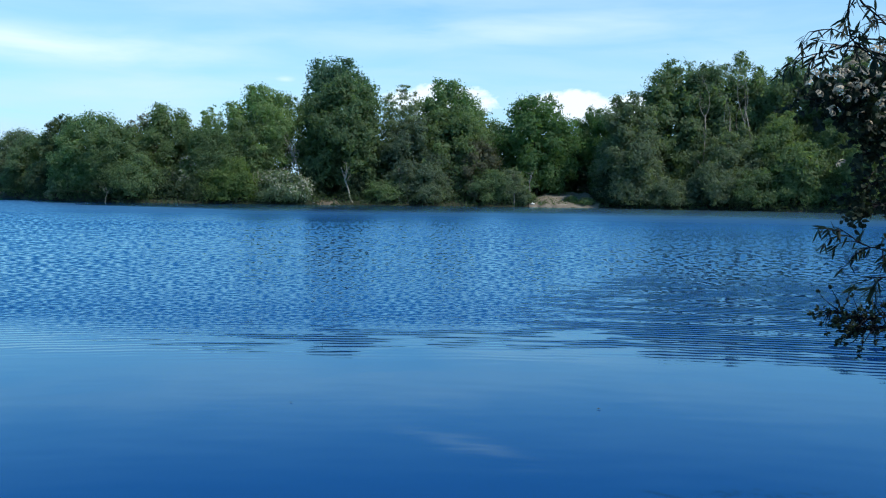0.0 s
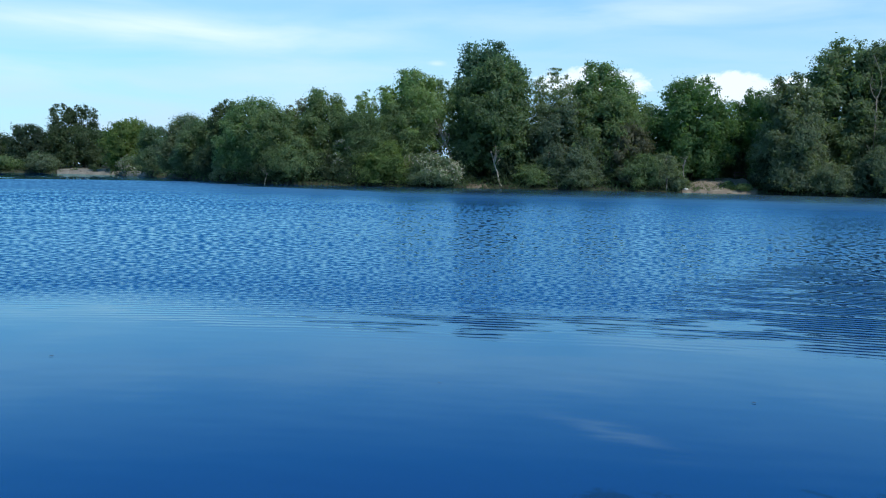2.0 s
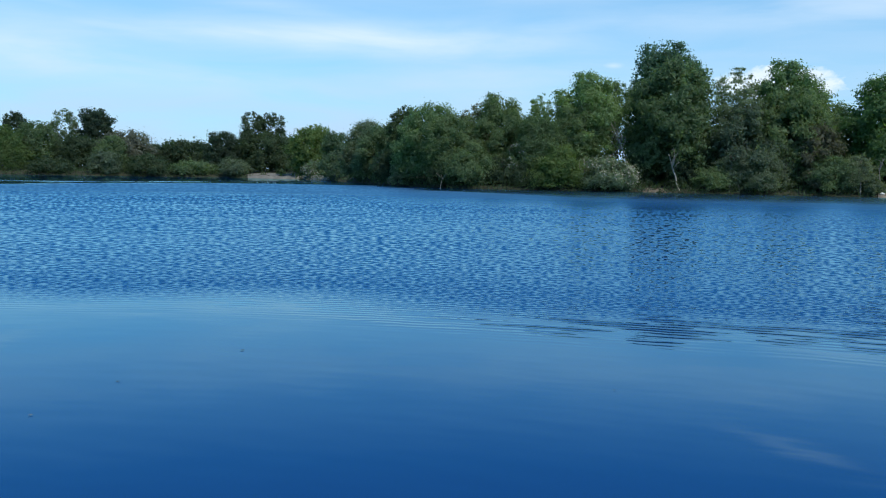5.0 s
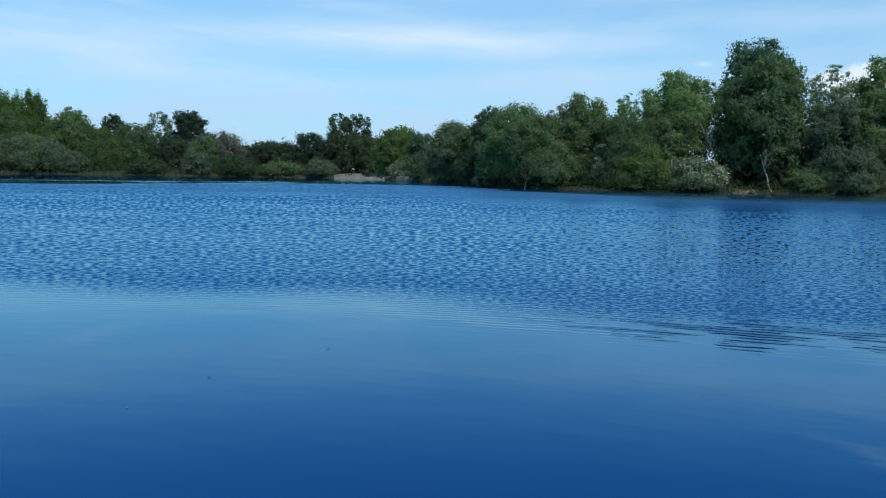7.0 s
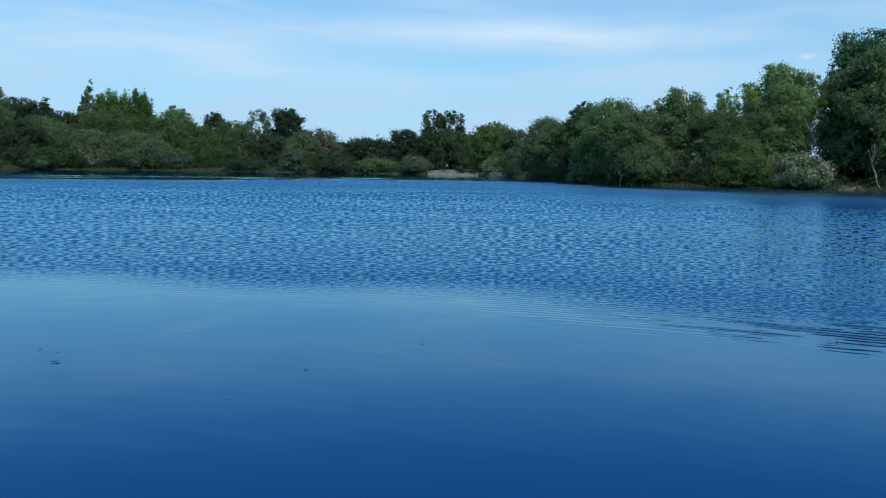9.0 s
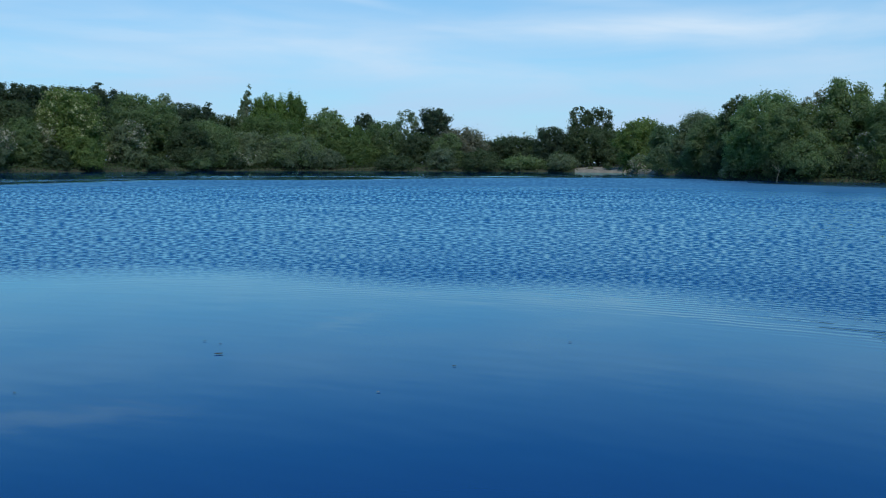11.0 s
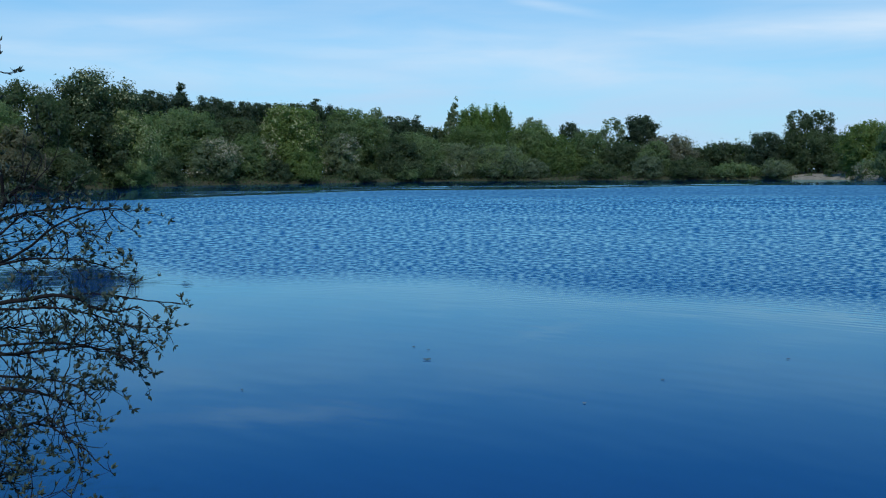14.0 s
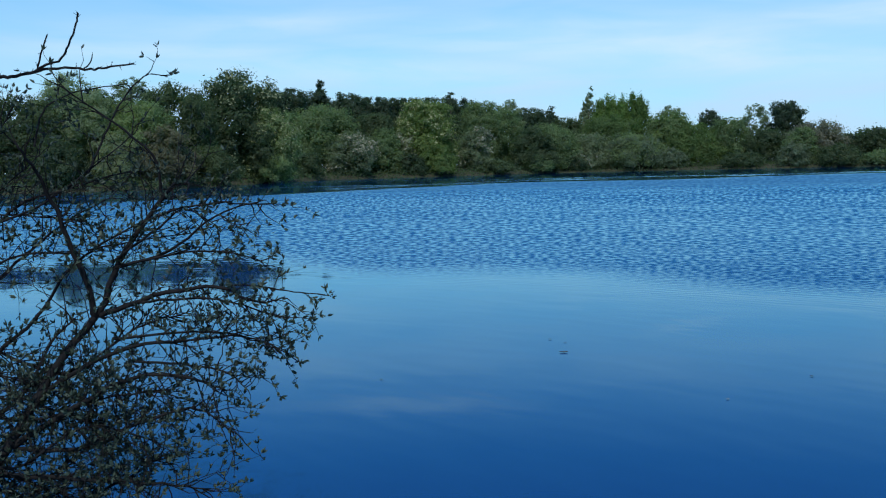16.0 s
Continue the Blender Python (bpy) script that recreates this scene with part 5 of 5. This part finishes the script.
for row in ([(79.27, -9.47, 4.00), (76.44, -9.37, 3.96), (73.53, -9.49, 3.92), (71.24, -10.03, 3.89), (69.42, -10.87, 3.85)],
            [(78.41, -10.84, 4.00), (75.56, -11.23, 3.95), (72.97, -11.85, 3.90), (71.82, -12.98, 3.85)],
            [(77.61, -7.48, 4.00), (74.42, -7.45, 3.95), (71.82, -7.99, 3.90), (69.85, -8.83, 3.85)],
            [(78.60, -5.31, 4.00), (75.27, -4.75, 3.97), (72.68, -4.80, 3.93), (70.65, -5.42, 3.90)],
            [(77.71, -3.06, 4.00), (75.15, -2.11, 3.97), (72.56, -1.92, 3.93), (70.26, -2.06, 3.90)]):
    sallow_bough(row, 0.006, 0.002, every=0.05, reach=0.15)

osier = tagged(new("willow_branches"), "dark drooping willow branches with long narrow leaves over the bank", "willow")


def osier_bough(path, r0, r1, habit=HANGING, every=0.085, reach=0.11, level=0, first=0.1, shape=None):
    return bough(osier, path, r0 * 0.6, r1 * 0.8, habit, every, reach, near_rng, shape or narrow_leaf, NEAR_NARROW, 18, level, first)


osier_bough([(-30, 14, 4.0), (-23.9, 12.3, 3.9), (-22.9, 10.6, 3.8), (-23.0, 8.8, 3.8), (-23.7, 7.9, 3.8), (-24.4, 7.4, 3.8)], 0.008, 0.003, first=0.4)
osier_bough([(-29, 6.6, 4.0), (-25.7, 7.2, 3.9), (-23.3, 8.1, 3.8), (-21.7, 7.9, 3.8), (-20.4, 7.6, 3.8)], 0.007, 0.002, every=0.09, first=0.2)
osier_bough([(-30, 13.5, 4.0), (-22.7, 11.8, 3.9), (-23.4, 10.6, 3.8), (-24.7, 9.3, 3.8), (-25.7, 8.1, 3.8)], 0.008, 0.003, first=0.4)
osier_bough([(-27, 8.2, 3.9), (-24.6, 8.4, 3.8), (-23.0, 8.7, 3.8), (-22.0, 9.1, 3.8), (-20.9, 9.0, 3.8)], 0.006, 0.002)
osier_bough([(-31, -4.0, 3.9), (-26.7, -3.2, 3.8), (-25.3, -3.0, 3.7), (-24.2, -2.8, 3.7), (-23.0, -2.0, 3.7)], 0.006, 0.002, first=0.4)
osier_bough([(-31, -5.6, 3.9), (-27.4, -5.9, 3.8), (-25.4, -6.7, 3.7), (-23.8, -6.8, 3.7), (-22.5, -6.5, 3.7)], 0.006, 0.002, SALLOW, every=0.009, first=0.3, reach=0.09, shape=round_leaf)
osier_bough([(-31, -6.6, 3.9), (-27.4, -6.6, 3.8), (-25.2, -7.3, 3.7), (-23.9, -7.5, 3.7)], 0.006, 0.002, SALLOW, every=0.009, first=0.3, reach=0.09, shape=round_leaf)
osier_bough([(-30, -5.0, 3.9), (-26.8, -4.7, 3.8), (-25.3, -4.5, 3.7), (-24.8, -4.8, 3.7)], 0.005, 0.002, first=0.4)

# flowering hawthorn on the near bank
haw_leaf = leaf_shape(NEAR_NARROW, 0.034, 0.026)
HAW = dict(wander=0.3, rise=0.0, fork=0.4, leafy=1, dense=0.8, cluster=2, along=0.4, leaf_rise=0.1)
haw = tagged(new("hawthorn_branches"), "dark hawthorn branches with clusters of cream blossom over the near bank", "hawthorn")


def blossom_shape():
    """A domed cluster of small five-petalled flowers, about as wide as a walnut."""
    rng = np.random.default_rng(5)
    v, f = [], []
    for k in range(22):
        d = Vector((rng.normal(), rng.normal(), abs(rng.normal()) + 0.2)).normalized()
        at = Vector((d.x * 0.03, d.y * 0.03, d.z * 0.018))
        u = d.cross(Vector((0.2, 0.5, 0.9))).normalized()
        w = d.cross(u)
        b = len(v)
        v.append(at)
        for j in range(10):
            r = 0.0095 if j % 2 else 0.006
            v.append(at + d * 0.0025 + (u * math.cos(j * math.pi / 5) + w * math.sin(j * math.pi / 5)) * r)
        f += [(b, b + 1 + j, b + 1 + (j + 1) % 10) for j in range(10)]
    me = bpy.data.meshes.new("blossom")
    me.from_pydata([tuple(q) for q in v], [], f)
    me.materials.append(NEAR_BLOSSOM)
    return me


flower = blossom_shape()


def haw_bough(path, clusters, every=0.06, reach=0.17, first=0.1):
    branch = bough(haw, path, 0.012, 0.003, HAW, every, reach, near_rng, haw_leaf, NEAR_NARROW, 14, 1, first)
    pts = smooth_path([spot(*p) for p in path])
    for k in range(clusters):
        s = first + (1 - first) * near_rng.random()
        at = pts[min(int(s * (len(pts) - 1)), len(pts) - 1)]
        o = new("blossom", flower)
        o.matrix_basis = Matrix.Translation(at * 0.965 + Vector((0, 0, 0.07)) + Vector((near_rng.normal() * 0.1, near_rng.normal() * 0.06, 0.02 + abs(near_rng.normal()) * 0.08))) @ pose(0, 0, 0, near_rng.uniform(-50, 50), near_rng.uniform(-50, 50), near_rng.uniform(0, 360)) @ Matrix.Scale(near_rng.uniform(0.4, 0.8), 4)
        o.parent = branch
    return branch


haw_bough([(-34, 6.5, 5.4), (-29, 7.2, 5.2), (-26, 6.9, 5.1), (-23.5, 6.2, 5.0), (-21.3, 5.7, 5.0)], 40, first=0.45)
haw_bough([(-34, 5.0, 5.4), (-28, 5.6, 5.2), (-25.5, 5.2, 5.1), (-23.6, 4.8, 5.0), (-22.2, 5.0, 5.0)], 30, first=0.5)
haw_bough([(-34, 3.5, 5.4), (-28, 4.2, 5.2), (-25.5, 4.0, 5.1), (-23.9, 3.8, 5.0)], 28, first=0.5)
haw_bough([(-26, 7.0, 5.1), (-24, 5.9, 5.0), (-22.4, 5.4, 5.0), (-20.8, 5.3, 4.9)], 24, every=0.09, reach=0.12)
haw_bough([(-34, 2.0, 5.4), (-28, 2.6, 5.2), (-25.6, 2.6, 5.1), (-24.0, 2.2, 5.0)], 4, first=0.5)
haw_bough([(-34, 0.5, 5.4), (-28, 1.2, 5.2), (-25.6, 1.0, 5.1), (-24.0, 0.4, 5.0)], 2, first=0.5)
haw_bough([(-34, -1.5, 5.4), (-28, -0.4, 5.2), (-25.8, -0.2, 5.1), (-24.3, -0.8, 5.0)], 1, first=0.5)


def shade_canopy(root, at, wide, high, count, size, mat, seed):
    """A leaf mass out of view, added beside a near plant to shade it."""
    rng = np.random.default_rng(seed)
    d = rng.normal(size=(count, 3))
    d /= np.linalg.norm(d, axis=1)[:, None]
    p = np.array(at) + d * np.array((wide, wide, high)) * rng.uniform(0.3, 1.0, count)[:, None]
    crown = new("crown", leaf_mesh("crown", p, rng.normal(size=(count, 3)) + np.array((0, 0, 1.0)), size, 0.5, mat, rng))
    crown.parent = root


def rooted(root, foot_az, foot_d, top, joints, thick, seed):
    """The trunk that a near plant stands on, with a limb to the start of each of its branches."""
    rng = np.random.default_rng(seed)
    base = place(foot_az, foot_d, land_height(foot_az, foot_d) - 0.1)
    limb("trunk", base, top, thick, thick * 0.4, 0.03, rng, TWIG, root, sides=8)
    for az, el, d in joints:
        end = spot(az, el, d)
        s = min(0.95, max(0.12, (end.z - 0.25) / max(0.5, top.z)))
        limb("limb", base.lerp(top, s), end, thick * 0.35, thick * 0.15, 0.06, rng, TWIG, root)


rooted(sallow, 104.0, 3.9, place(98, 4.0, 4.0), [(95, -24, 4.1), (92, 3.2, 4.5), (92, -13, 4.3), (92, -15, 4.4), (92, -18, 4.4), (90, -10, 4.4), (89, -5, 4.4), (89, -9, 4.4), (90, -19, 4.0),
                                                 (92, -6, 4.5), (92, -3, 4.5)], 0.05, 81)
rooted(osier, -43.0, 4.4, place(-40, 4.3, 3.6), [(-30, 14, 4.0), (-29, 6.6, 4.0), (-30, 13.5, 4.0), (-27, 8.2, 3.9), (-31, -4.0, 3.9), (-31, -5.6, 3.9), (-30, -5.0, 3.9), (-31, -6.6, 3.9)], 0.05, 82)
rooted(haw, -44.0, 6.2, place(-40, 6.0, 3.6), [(-34, 6.5, 5.4), (-34, 5.0, 5.4), (-34, 3.5, 5.4), (-26, 7.0, 5.1), (-34, 2.0, 5.4), (-34, 0.5, 5.4), (-34, -1.5, 5.4)], 0.06, 83)
# invented crowns outside the view, put there to keep sun off the branches
shade_canopy(sallow, place(99, 4.0, 3.9), 0.9, 0.6, 1700, 0.09, NEAR_LEAF, 71)
shade_canopy(osier, place(-42, 4.2, 3.5), 0.7, 0.5, 900, 0.09, NEAR_NARROW, 72)
shade_canopy(haw, place(-44, 6.1, 2.6), 0.8, 0.7, 1200, 0.07, NEAR_NARROW, 73)

# bits floating on the still water
leaf_brown = earth("wet dead leaf", (0.02, 0.016, 0.01), (0.045, 0.035, 0.02), (0.08, 0.06, 0.035), 20.0)


def floating_leaf(az, d, size, turn, label, pale=False):
    """A curled dead leaf or twig end lying on the water."""
    me = bpy.data.meshes.new("floating_leaf")
    long = 0.7 * size
    v, f = [], []
    for k in range(7):
        s = k / 6
        w = 0.32 * math.sin(math.pi * min(1, s * 0.95 + 0.04)) * long
        for j, x in enumerate((-1, 0, 1)):
            v.append((x * w, (s - 0.5) * long, 0.004 + 0.05 * long * (abs(x) + (2 * s - 1) ** 2)))
        if k:
            for j in (0, 1):
                f.append((3 * k - 3 + j, 3 * k - 2 + j, 3 * k + 1 + j, 3 * k + j))
    me.from_pydata(v, [], f)
    me.materials.append(SAND if pale else leaf_brown)
    ob = new("floating_leaf", me)
    ob.matrix_basis = Matrix.Translation(place(az, d, 0.002)) @ pose(0, 0, 0, 0, 0, az + turn)
    return tagged(ob, label, "dead leaf", "floating leaves")


DEAD = "small dark dead leaf floating on the still water"
floating_leaf(-9.5, 8.8, 0.05, 80, DEAD)
floating_leaf(31.4, 10.6, 0.06, 95, DEAD)
floating_leaf(38.4, 9.25, 0.06, 70, DEAD)
floating_leaf(43.0, 8.2, 0.05, 100, "pale bit of down floating on the still water", True)
floating_leaf(9.0, 8.9, 0.04, 60, DEAD)
floating_leaf(53.3, 10.8, 0.06, 90, DEAD)
floating_leaf(52.4, 10.6, 0.05, 85, DEAD)
floating_leaf(52.5, 10.05, 0.13, 92, "dark curled strip of bark floating on the still water")
floating_leaf(63.6, 8.9, 0.05, 40, DEAD)
floating_leaf(73.2, 6.4, 0.07, 75, DEAD)
